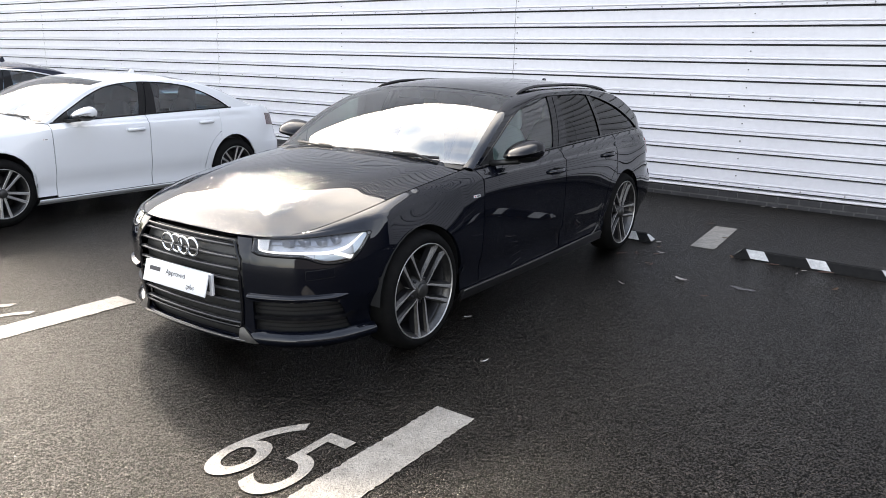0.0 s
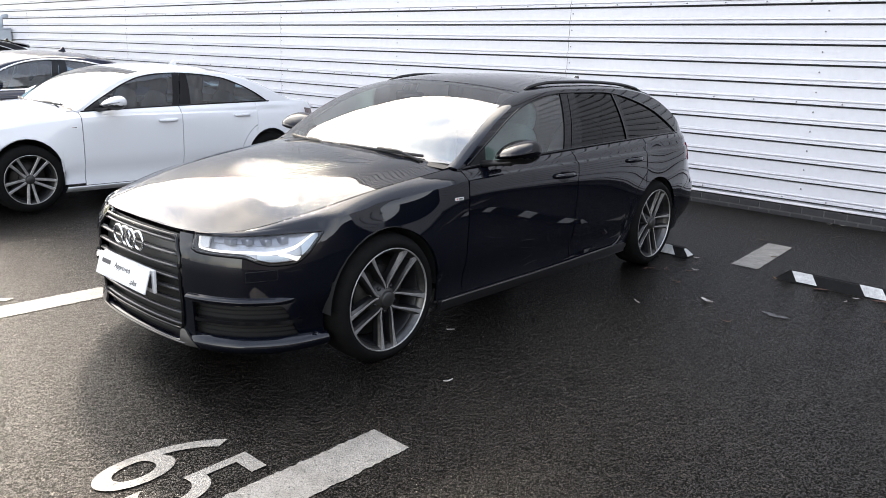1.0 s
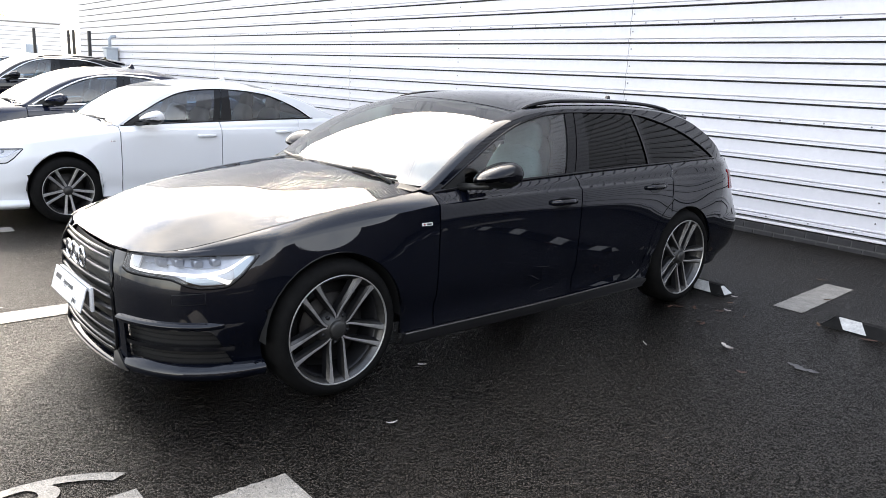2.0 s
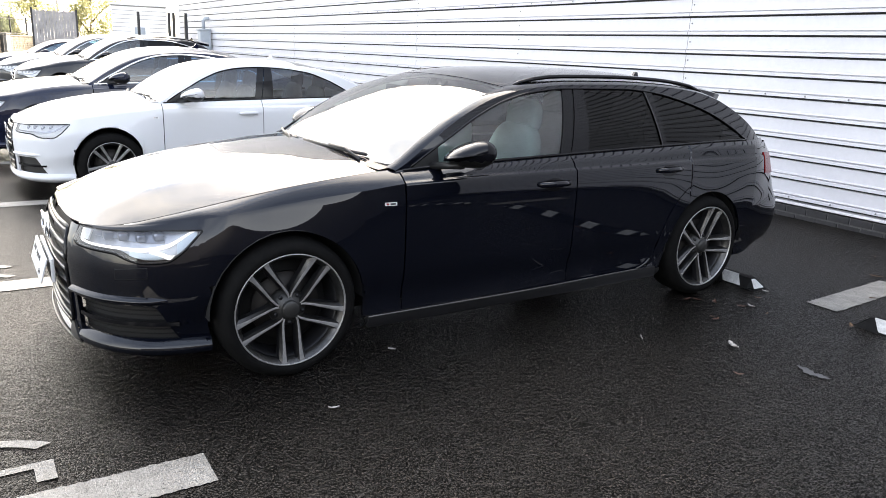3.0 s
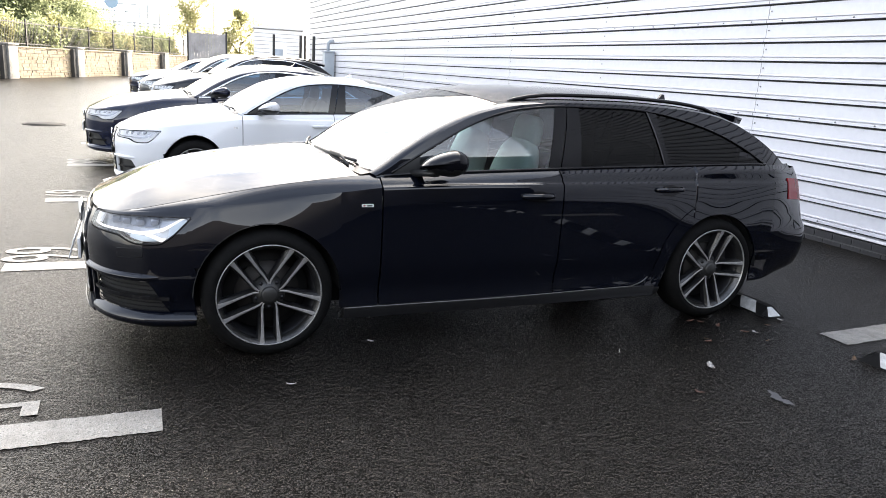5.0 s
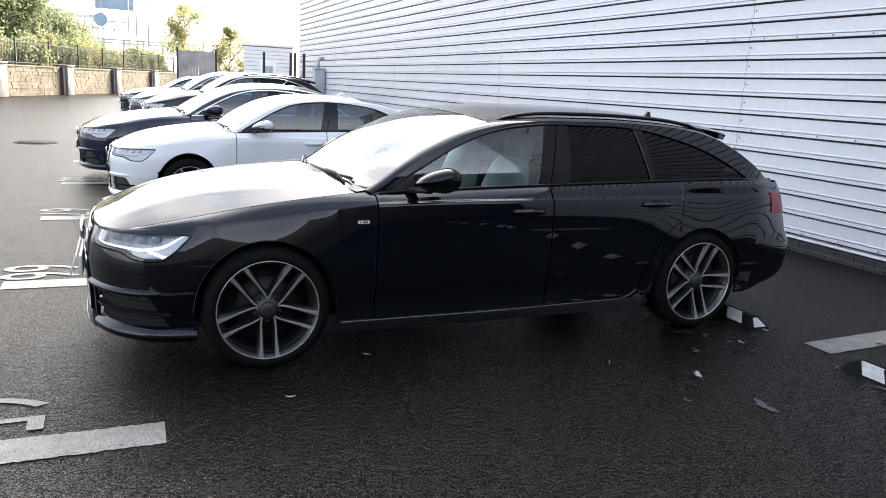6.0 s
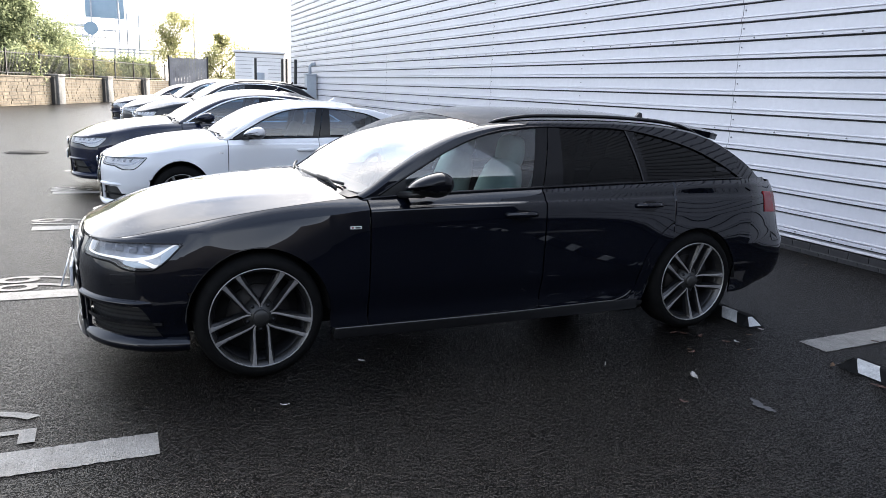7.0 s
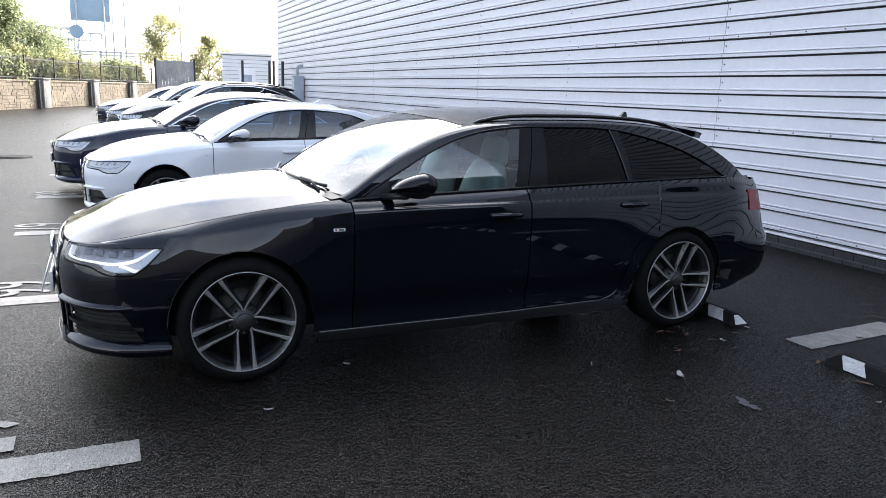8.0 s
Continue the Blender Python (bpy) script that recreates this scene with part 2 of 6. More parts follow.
def box(bm, lo, hi, bevel=0.0, m=None):
    made = bmesh.ops.create_cube(bm, size=1.0)["verts"]
    for v in made:
        v.co = Vector([(lo[k] + hi[k]) / 2 + v.co[k] * (hi[k] - lo[k]) for k in range(3)])
    if bevel:
        edges = list({e for v in made for e in v.link_edges})
        made = bmesh.ops.bevel(bm, geom=edges, offset=bevel, segments=2, affect="EDGES", profile=0.6)["verts"]
    if m is not None:
        for v in made:
            v.co = m @ v.co
    return bm


def rod(bm, a, b, r, n=10, r2=None):
    """A capped round bar from a to b."""
    a, b = Vector(a), Vector(b)
    turn = (b - a).to_track_quat("Z", "Y").to_matrix().to_4x4()
    made = bmesh.ops.create_cone(bm, cap_ends=True, segments=n, radius1=r, radius2=r if r2 is None else r2, depth=(b - a).length)["verts"]
    m = Matrix.Translation((a + b) / 2) @ turn
    for v in made:
        v.co = m @ v.co
    return bm


def tube(bm, points, r, n=8, flat=1.0, closed=False):
    """A bar that follows points; flat squeezes it upwards."""
    pts = [Vector(p) for p in points]
    rings = []
    for i, p in enumerate(pts):
        if closed:
            way = (pts[(i + 1) % len(pts)] - pts[i - 1]).normalized()
        else:
            way = (pts[min(i + 1, len(pts) - 1)] - pts[max(i - 1, 0)]).normalized()
        side = way.cross((0, 0, 1))
        side = side.normalized() if side.length > 1e-4 else Vector((1, 0, 0))
        up = side.cross(way)
        rr = r[i] if isinstance(r, (list, tuple)) else r
        rings.append([bm.verts.new(p + side * rr * math.cos(2 * math.pi * k / n) + up * rr * flat * math.sin(2 * math.pi * k / n)) for k in range(n)])
    m = len(rings)
    for i in range(m if closed else m - 1):
        for k in range(n):
            bm.faces.new([rings[i][k], rings[i][(k + 1) % n], rings[(i + 1) % m][(k + 1) % n], rings[(i + 1) % m][k]])
    if not closed:
        bm.faces.new(rings[0][::-1])
        bm.faces.new(rings[-1])
    return bm


def lathe(profile, n=48, axis="x"):
    """A ring swept from (radius, along) points round an axis."""
    bm = bmesh.new()
    rings = []
    for k in range(n):
        c, s = math.cos(2 * math.pi * k / n), math.sin(2 * math.pi * k / n)
        rings.append([bm.verts.new((h, r * c, r * s) if axis == "x" else (r * c, r * s, h)) for r, h in profile])
    for k in range(n):
        for j in range(len(profile) - 1):
            bm.faces.new([rings[k][j], rings[k][j + 1], rings[(k + 1) % n][j + 1], rings[(k + 1) % n][j]])
    bmesh.ops.remove_doubles(bm, verts=bm.verts, dist=1e-6)
    bmesh.ops.recalc_face_normals(bm, faces=bm.faces)
    return bm


def prism(bm, outline, lo, hi, m=None, plane="yz"):
    """A straight-sided slab over a flat outline."""
    def at(p, h):
        v = Vector((h, p[0], p[1])) if plane == "yz" else Vector((p[0], p[1], h)) if plane == "xy" else Vector((p[0], h, p[1]))
        return m @ v if m is not None else v
    a = [bm.verts.new(at(p, lo)) for p in outline]
    b = [bm.verts.new(at(p, hi)) for p in outline]
    k = len(outline)
    faces = [bm.faces.new(a), bm.faces.new(b[::-1])]
    faces += [bm.faces.new([a[i], b[i], b[(i + 1) % k], a[(i + 1) % k]]) for i in range(k)]
    bmesh.ops.recalc_face_normals(bm, faces=faces)
    return bm


# ---- surfaces of the place ----
ASPHALT = material("wet_asphalt", (0.03, 0.03, 0.031), 0.4, Specular_IOR_Level=0.3)
spot = ASPHALT.node_tree.nodes.new("ShaderNodeNewGeometry")
chips = node(ASPHALT, "ShaderNodeTexVoronoi", Scale=205.0, Randomness=1.0)
link(ASPHALT, spot, "Position", chips, "Vector")
shade = ramp(ASPHALT, chips, "Color", [(0.35, (0.0008, 0.0008, 0.0008)), (0.5, (0.003, 0.0029, 0.0027)), (0.65, (0.0083, 0.0075, 0.0065)), (0.8, (0.030, 0.0255, 0.0215))])
patchy = noise_of(ASPHALT, 0.5, 6.0, 0.62, "Position")
tone = ramp(ASPHALT, patchy, "Fac", [(0.3, (0.62, 0.62, 0.62)), (0.7, (1.5, 1.46, 1.41))])
both = ASPHALT.node_tree.nodes.new("ShaderNodeMix")
both.data_type, both.blend_type = "RGBA", "MULTIPLY"
both.inputs[0].default_value = 1.0
ASPHALT.node_tree.links.new(shade.outputs["Color"], both.inputs[6])
ASPHALT.node_tree.links.new(tone.outputs["Color"], both.inputs[7])
ASPHALT.node_tree.links.new(both.outputs[2], shader(ASPHALT).inputs["Base Color"])
sparkle = node(ASPHALT, "ShaderNodeMapRange")
for key, value in (("From Min", 0.2), ("From Max", 0.9), ("To Min", 0.50), ("To Max", 0.20)):
    sparkle.inputs[key].default_value = value
link(ASPHALT, chips, "Color", sparkle, "Value")
link(ASPHALT, sparkle, "Result", shader(ASPHALT), "Roughness")
bumped(ASPHALT, chips, "Distance", 0.5, -0.005)
gloss = node(ASPHALT, "ShaderNodeMapRange")  # wet stones shine, the binder between them less
for key, value in (("From Min", 0.42), ("From Max", 0.75), ("To Min", 0.02), ("To Max", 0.25)):
    gloss.inputs[key].default_value = value
link(ASPHALT, chips, "Color", gloss, "Value")
link(ASPHALT, gloss, "Result", shader(ASPHALT), "Specular IOR Level")
LINE_PAINT = material("white_road_paint", (0.6, 0.59, 0.57), 0.5)
mottled(LINE_PAINT, 9.0, (0.18, 0.168, 0.150), (0.32, 0.302, 0.272), fine=150.0, depth=1.0)
worn = noise_of(LINE_PAINT, 95.0, 4.0, 0.75, "Position")
through_to = ramp(LINE_PAINT, worn, "Fac", [(0.34, (0.12, 0.12, 0.12)), (0.44, (1.0, 1.0, 1.0))])
bare = LINE_PAINT.node_tree.nodes.new("ShaderNodeMix")
bare.data_type, bare.blend_type = "RGBA", "MULTIPLY"
bare.inputs[0].default_value = 1.0
LINE_PAINT.node_tree.links.new(shader(LINE_PAINT).inputs["Base Color"].links[0].from_socket, bare.inputs[6])
LINE_PAINT.node_tree.links.new(through_to.outputs["Color"], bare.inputs[7])
LINE_PAINT.node_tree.links.new(bare.outputs[2], shader(LINE_PAINT).inputs["Base Color"])
grit = noise_of(LINE_PAINT, 130.0, 3.0, 0.7, "Position")
bumped(LINE_PAINT, grit, "Fac", 0.9, 0.006)
CLADDING = material("pale_grey_coated_steel", (0.7, 0.7, 0.73), 0.4)
mottled(CLADDING, 0.7, (0.62, 0.62, 0.655), (0.68, 0.68, 0.715), fine=14.0, depth=0.12)
GROOVE_DARK = material("dark_groove_back", (0.02, 0.02, 0.022), 0.7)
CLADDING_TRIM = mottled(material("white_steel_flashing", (0.55, 0.55, 0.57), 0.4), 5.0, (0.46, 0.46, 0.475), (0.58, 0.58, 0.595))
SCREW = material("dull_screw", (0.22, 0.22, 0.23), 0.5, 0.4)
BRICK = material("blue_engineering_brick", (0.07, 0.07, 0.08), 0.55)
mottled(BRICK, 9.0, (0.013, 0.013, 0.016), (0.032, 0.031, 0.035), fine=70.0)
MORTAR = mottled(material("grey_mortar", (0.2, 0.2, 0.2), 0.9), 30.0, (0.075, 0.075, 0.075), (0.13, 0.13, 0.127))
STOP_RUBBER = mottled(material("black_stop_rubber", (0.015, 0.015, 0.015), 0.7, Specular_IOR_Level=0.12), 20.0, (0.004, 0.004, 0.004), (0.009, 0.009, 0.009))
STOP_WHITE = mottled(material("white_reflective_patch", (0.75, 0.75, 0.75), 0.4), 18.0, (0.30, 0.30, 0.295), (0.60, 0.60, 0.59), fine=90.0)

# ---- ground ----
def ground_height(y):
    """Level, but for a slight rise to the foot of the building."""
    return 0.034 * smoothstep(4.7, 5.9, y)


bm = bmesh.new()
rows = [[bm.verts.new((x, y, ground_height(y))) for x in (-1500, -200, -40, 0, 40, 200, 1500)] for y in (-1500, -200, -40, 0, 4.7, 4.9, 5.1, 5.3, 5.5, 5.7, 5.9, 40, 200, 1500)]
for p, q in zip(rows, rows[1:]):
    for i in range(6):
        bm.faces.new([p[i], p[i + 1], q[i + 1], q[i]])
tagged(finish(bm, "ground", ASPHALT, smooth=False), "dark wet asphalt car park with a rough grain", "ground", kind="structure")

# ---- clad wall of the building ----
WALL_Y, PITCH, FIRST = 5.93, 0.2035, 0.2045
WALL_X0, WALL_X1, WALL_ROWS = -30.0, 5.4, 8


def cladding_sheet(x0, x1, z0, tilt):
    """One sheet: five ribs high, pans between them, its screws along the bottom lap and one end."""
    profile = [(0.012, -0.001)]
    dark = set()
    for k in range(5):
        z = k * PITCH
        # the back of each rib's groove takes a near-black colour
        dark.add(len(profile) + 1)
        profile += [(0.0, z), (0.028, z + 0.002), (0.028, z + 0.020), (-0.020, z + 0.022), (-0.020, z + 0.052), (0.022, z + 0.055), (0.022, z + 0.064), (-0.006, z + 0.066), (-0.006, z + 0.074), (0.0, z + 0.080)]
    profile += [(0.0, 5 * PITCH - 0.001)]
    b = bmesh.new()
    cols = [[b.verts.new((x, y + tilt, z0 + z)) for y, z in profile] for x in (x0 + 0.0025, x1 - 0.0025)]
    for i in range(len(profile) - 1):
        f = b.faces.new([cols[0][i], cols[1][i], cols[1][i + 1], cols[0][i + 1]])
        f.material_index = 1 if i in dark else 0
    return b


def screws(x0, x1, z0, lapped):
    b = bmesh.new()
    spots = []
    if lapped:
        n = max(1, round((x1 - x0) / 0.46))
        spots += [(x0 + (i + 0.5) * (x1 - x0) / n, -0.020, z0 + 0.039) for i in range(n)]
    spots += [(x0 + 0.035, 0.0, z0 + k * PITCH + 0.145) for k in range(5)]
    spots += [((x0 + x1) / 2 - 0.05, 0.0, z0 + k * PITCH + 0.145) for k in range(5)]
    for x, y, z in spots:
        made = bmesh.ops.create_cone(b, cap_ends=True, segments=8, radius1=0.009, radius2=0.006, depth=0.009)["verts"]
        for v in made:
            v.co = Vector((v.co.x + x, -v.co.z + y - 0.004, v.co.y + z))
    return b


wall = tagged(new("wall_clad", None), "pale grey horizontally ribbed steel cladding above a dark brick plinth", "wall", kind="structure")
wall.location = (0, WALL_Y, 0)
seams = [WALL_X0, -24.0, -17.7, -11.48, -5.185, 1.1, WALL_X1]
for row in range(WALL_ROWS):
    for x0, x1 in zip(seams, seams[1:]):
        z0 = FIRST + row * 5 * PITCH - 0.004
        sheet = part("cladding_sheet", cladding_sheet(x0, x1, z0, random.uniform(0, 0.003)), [CLADDING, GROOVE_DARK], wall, smooth=False)
        if x1 > -26 and x0 < 6 and row < 5:
            sc = part("screw_heads", screws(x0, x1, z0, True), SCREW, sheet, "dull screw heads")
            tagged(sc, kind="stuff")
top = FIRST + WALL_ROWS * 5 * PITCH
bm = bmesh.new()
box(bm, (WALL_X0, 0.06, 0.0), (WALL_X1, 0.30, top - 0.02))
box(bm, (WALL_X0, 0.30, 0.0), (WALL_X0 + 0.3, 18.0, top - 0.02))
box(bm, (WALL_X1 - 0.3, 0.30, 0.0), (WALL_X1, 18.0, top - 0.02))
part("backing", bm, MORTAR, wall, smooth=False)
bm = bmesh.new()
box(bm, (WALL_X0 - 0.03, -0.06, top), (WALL_X1, 0.32, top + 0.12), 0.01)
part("coping", bm, CLADDING_TRIM, wall)
bm = bmesh.new()
prism(bm, [(-0.022, 0.168), (-0.022, 0.178), (-0.006, 0.194), (0.02, 0.200), (0.02, 0.168)], WALL_X0, WALL_X1)
part("drip_flashing", bm, CLADDING_TRIM, wall, "white folded steel drip flashing", smooth=False)

# ---- lines, numbers and dirt on the ground ----
BAY = 2.68


def painted_line(x, y0, y1, half, seed, askew=0.0):
    """A strip of road paint with slightly uneven edges."""
    rng = random.Random(seed)
    b = bmesh.new()
    n = int((y1 - y0) / 0.014)
    left = [b.verts.new((x + askew * i / n - half + rng.uniform(-0.005, 0.005), y0 + (y1 - y0) * i / n, 0.004)) for i in range(n + 1)]
    right = [b.verts.new((x + askew * i / n + half + rng.uniform(-0.005, 0.005), y0 + (y1 - y0) * i / n, 0.004)) for i in range(n + 1)]
    for i in range(n):
        b.faces.new([left[i], right[i], right[i + 1], left[i + 1]])
    return b


def digits(text, x, y, size):
    data = bpy.data.curves.new("bay_number", "FONT")
    data.body, data.size, data.align_x = text, size, "CENTER"
    data.extrude = 0.0
    ob = bpy.data.objects.new("bay_number", data)
    scene.collection.objects.link(ob)
    deps = bpy.context.evaluated_depsgraph_get()
    me = bpy.data.meshes.new_from_object(ob.evaluated_get(deps))
    bpy.data.objects.remove(ob)
    me.materials.clear()
    me.materials.append(LINE_PAINT)
    made = new("bay_number", me)
    made.matrix_world = Matrix.Translation((x, y, 0.005)) @ pose(0, 0, 0, 0, 0, 1.0) @ Matrix.Diagonal((0.62, 1, 1, 1))
    return made


for k in range(-3, 6):
    x = -1.642 - k * BAY
    for y0, y1, dx, askew in ((-1.53, -0.545, 0.0, 0.0), (3.50, 4.535, -0.075, -0.065)):
        ob = finish(painted_line(x + dx, y0, y1, 0.108, 10 * k + int(y0), askew), "parking_line", LINE_PAINT, smooth=False)
        tagged(ob, "worn white painted bay line on wet asphalt", "road marking", "bay lines", "structure")
    if 0 <= k < 4:
        ob = digits(str(65 + k), x - 0.362, -1.57, 0.77)
        tagged(ob, "white painted bay number on wet asphalt", "road marking", "bay numbers", "structure")


def wheel_stop(x0, x1, y):
    """A black rubber kerb with white patches let into it."""
    st = new("wheel_stop")
    st.location = (x0, y, 0)
    w = x1 - x0
    out = [(-0.075, 0.0), (-0.070, 0.008), (-0.032, 0.062), (-0.024, 0.070), (0.028, 0.070), (0.036, 0.062), (0.070, 0.008), (0.075, 0.0)]
    b = bmesh.new()
    stations = [0.0, 0.012, 0.07, 0.085] + spaced(0.2, w - 0.2, 12) + [w - 0.085, w - 0.07, w - 0.012, w]
    cols = []
    for x in stations:
        end = min(x, w - x)
        rise = 0.05 + 0.95 * min(1.0, max(0.0, end - 0.006) / 0.068)
        cols.append([b.verts.new((x, yy, zz * rise)) for yy, zz in out])
    for p, q in zip(cols, cols[1:]):
        for j in range(len(out) - 1):
            b.faces.new([p[j], q[j], q[j + 1], p[j + 1]])
    b.faces.new(cols[0])
    b.faces.new(cols[-1][::-1])
    bmesh.ops.recalc_face_normals(b, faces=b.faces)
    part("rubber_block", b, STOP_RUBBER, st, smooth=False)
    for x in (0.205, 0.68, w - 0.73, w - 0.225):  # slanting patches on the front slope, over the top edge
        b = bmesh.new()
        rows = [[b.verts.new((x + dx + lean, yy, zz)) for lean, yy, zz in ((0.028, -0.0725, 0.010), (-0.018, -0.0345, 0.0635), (-0.026, -0.025, 0.0722), (-0.034, -0.006, 0.0722))] for dx in (-0.074, 0.074)]
        for j in range(3):
            b.faces.new([rows[0][j], rows[1][j], rows[1][j + 1], rows[0][j + 1]])
        bmesh.ops.recalc_face_normals(b, faces=b.faces)
        part("reflective_patch", b, STOP_WHITE, st, "white reflective patch", smooth=False)
    for x, way in ((0.0, 1), (w, -1)):  # and one on each sloping end
        b = bmesh.new()
        b.faces.new([b.verts.new((x + way * dx, yy, zz)) for dx, yy, zz in ((0.012, -0.066, 0.0135), (0.070, -0.028, 0.066), (0.070, 0.010, 0.066), (0.012, 0.045, 0.0135))])
        bmesh.ops.recalc_face_normals(b, faces=b.faces)
        part("end_patch", b, STOP_WHITE, st, "white reflective patch", smooth=False)
    return tagged(st, "black rubber wheel stop with white patches on the asphalt", "wheel stop", "wheel stops")


for k in range(-2, 4):
    wheel_stop(-4.10 - k * BAY, -2.14 - k * BAY, 3.45 if k == 0 else 3.42)


# ---- cars ----
def plan_ring(knots, n=500):
    """Half of a car's outline from above, nose to tail: places and outward normals by arc length."""
    p = np.array(knots, float)
    ext = np.vstack([[-p[1, 0], p[1, 1]], p, [-p[-2, 0], p[-2, 1]]])
    pts = []
    for i in range(1, len(ext) - 2):
        p0, p1, p2, p3 = ext[i - 1], ext[i], ext[i + 1], ext[i + 2]
        for t in np.linspace(0, 1, 30, endpoint=False):
            pts.append(0.5 * (2 * p1 + (p2 - p0) * t + (2 * p0 - 5 * p1 + 4 * p2 - p3) * t * t + (3 * p1 - p0 - 3 * p2 + p3) * t ** 3))
    pts = np.array(pts + [p[-1]])
    arc = np.r_[0, np.cumsum(np.hypot(*np.diff(pts, axis=0).T))]
    a = np.linspace(0, arc[-1], n)
    xy = np.stack([np.interp(a, arc, pts[:, 0]), np.interp(a, arc, pts[:, 1])], 1)
    way = np.gradient(xy, axis=0)
    way /= np.hypot(*way.T)[:, None]
    return a, xy, np.stack([way[:, 1], -way[:, 0]], 1)


PLAN = [(0, -0.915), (0.25, -0.905), (0.47, -0.868), (0.66, -0.775), (0.785, -0.635), (0.855, -0.48), (0.89, -0.33), (0.912, -0.08),
        (0.922, 0.3), (0.925, 1.2), (0.925, 2.2), (0.92, 2.9), (0.905, 3.3), (0.868, 3.60), (0.80, 3.83), (0.68, 3.935), (0.44, 3.99), (0, 4.01)]
WHEELBASE, WHEEL_R, ARCH_R, HUB_Z = 2.93, 0.343, 0.376, 0.343
crease_z = curve((-0.6, 0.755), (-0.35, 0.797), (0.1, 0.850), (0.40, 0.884), (0.62, 0.908), (1.7, 0.922), (2.73, 0.926), (3.9, 0.915))
belt_z = curve((0.5, 0.948), (0.65, 0.958), (1.7, 0.998), (2.55, 1.022), (3.3, 1.036), (3.9, 1.03))
front_inset = curve((0.15, 0.05), (0.185, 0.03), (0.215, 0.020), (0.245, 0.017), (0.32, 0.013), (0.45, 0.005), (0.57, 0.0), (0.64, 0.010), (0.70, 0.036), (0.735, 0.058), (0.80, 0.14))
rear_inset = curve((0.18, 0.20), (0.245, 0.12), (0.285, 0.065), (0.32, 0.036), (0.42, 0.005), (0.50, 0.0), (0.58, 0.002), (0.60, 0.016), (0.70, 0.045), (0.80, 0.070), (0.95, 0.112), (1.05, 0.17), (1.42, 0.40))


FLARE = 0.055  # how far the wings lean in over the wheels


def side_inset(y, z):
    c, b = crease_z(y), max(belt_z(y), crease_z(y) + 0.05)
    if z <= c:
        f = curve((0.16, 0.10), (0.195, 0.045), (0.235, 0.026), (0.30, 0.036), (0.405, 0.027), (0.43, 0.012), (0.60, 0.003), (c - 0.12, 0.0), (c - 0.012, 0.008), (c, 0.012))
        bulge = math.exp(-(y / 0.40) ** 2) + 0.6 * math.exp(-((y - WHEELBASE) / 0.42) ** 2)
        return f(z) + FLARE * bulge * smoothstep(0.56, c + 0.04, z)
    if z <= b:
        bulge = math.exp(-(y / 0.40) ** 2) + 0.6 * math.exp(-((y - WHEELBASE) / 0.42) ** 2)
        ledge = max(c + 0.02, b - 0.040)  # the shoulder turns up to the glass along a soft edge
        up = 0.014 * min(1.0, (z - c) / (ledge - c)) + 0.046 * max(0.0, (z - ledge) / (b - ledge)) ** 1.1
        return FLARE * bulge * smoothstep(0.56, c + 0.04, c) * (b - z) / (b - c) + 0.012 + 0.015 * min(1.0, (z - c) / 0.012) + up
    t = z - b
    return 0.087 + 0.08 * t + 0.62 * t * t + 0.06 * smoothstep(2.2, 3.6, y) * t / 0.4


def side_lift(y, z):
    """Takes the tuck under the doors out again, so that the skirt stands flush with them."""
    return -max(0.0, side_inset(y, z) - 0.030)


def estate_roof():
    return (curve((0.56, 0.955), (0.62, 0.985), (0.80, 1.105), (1.0, 1.22), (1.24, 1.316), (1.5, 1.366), (1.8, 1.388), (2.2, 1.392), (2.6, 1.380), (2.9, 1.350), (3.08, 1.308), (3.25, 1.235), (3.41, 1.145), (3.56, 1.060), (3.72, 0.965)),
            curve((0.66, 0.975), (0.80, 1.06), (0.9, 1.115), (1.1, 1.222), (1.3, 1.300), (1.5, 1.344), (1.76, 1.366), (2.2, 1.368), (2.45, 1.349), (2.7, 1.302), (2.93, 1.238), (3.16, 1.142), (3.34, 1.046)))


def sedan_roof():
    return (curve((0.56, 0.955), (0.62, 0.985), (0.80, 1.105), (1.0, 1.22), (1.24, 1.316), (1.5, 1.366), (1.8, 1.388), (2.1, 1.382), (2.4, 1.352), (2.7, 1.275), (2.95, 1.185), (3.2, 1.085), (3.40, 1.035), (3.72, 1.01)),
            curve((0.66, 0.975), (0.80, 1.06), (0.9, 1.115), (1.1, 1.222), (1.3, 1.300), (1.5, 1.344), (1.76, 1.362), (2.0, 1.350), (2.3, 1.305), (2.55, 1.225), (2.75, 1.135), (2.93, 1.03)))


def cushion(half, m, taper=0.0):
    """A soft upholstered block with half sizes, narrower towards its top by taper."""
    def power(v, e):
        return math.copysign(abs(v) ** e, v)

    def at(u, v):
        a, b = 2 * math.pi * u, math.pi * (v - 0.5)
        p = Vector((half[0] * power(math.cos(b), 0.45) * power(math.cos(a), 0.5), half[1] * power(math.cos(b), 0.6) * power(math.sin(a), 0.7), half[2] * power(math.sin(b), 0.5)))
        p.x *= 1 - taper * smoothstep(-0.2, 1.0, p.z / half[2])
        p.y -= 0.10 * half[1] * math.cos(math.pi * p.x / half[0])
        return m @ p
    b = grid(at, spaced(0, 1 - 1 / 32, 32), spaced(0.0, 1, 17), None, 0, True)
    bmesh.ops.recalc_face_normals(b, faces=b.faces)
    return b


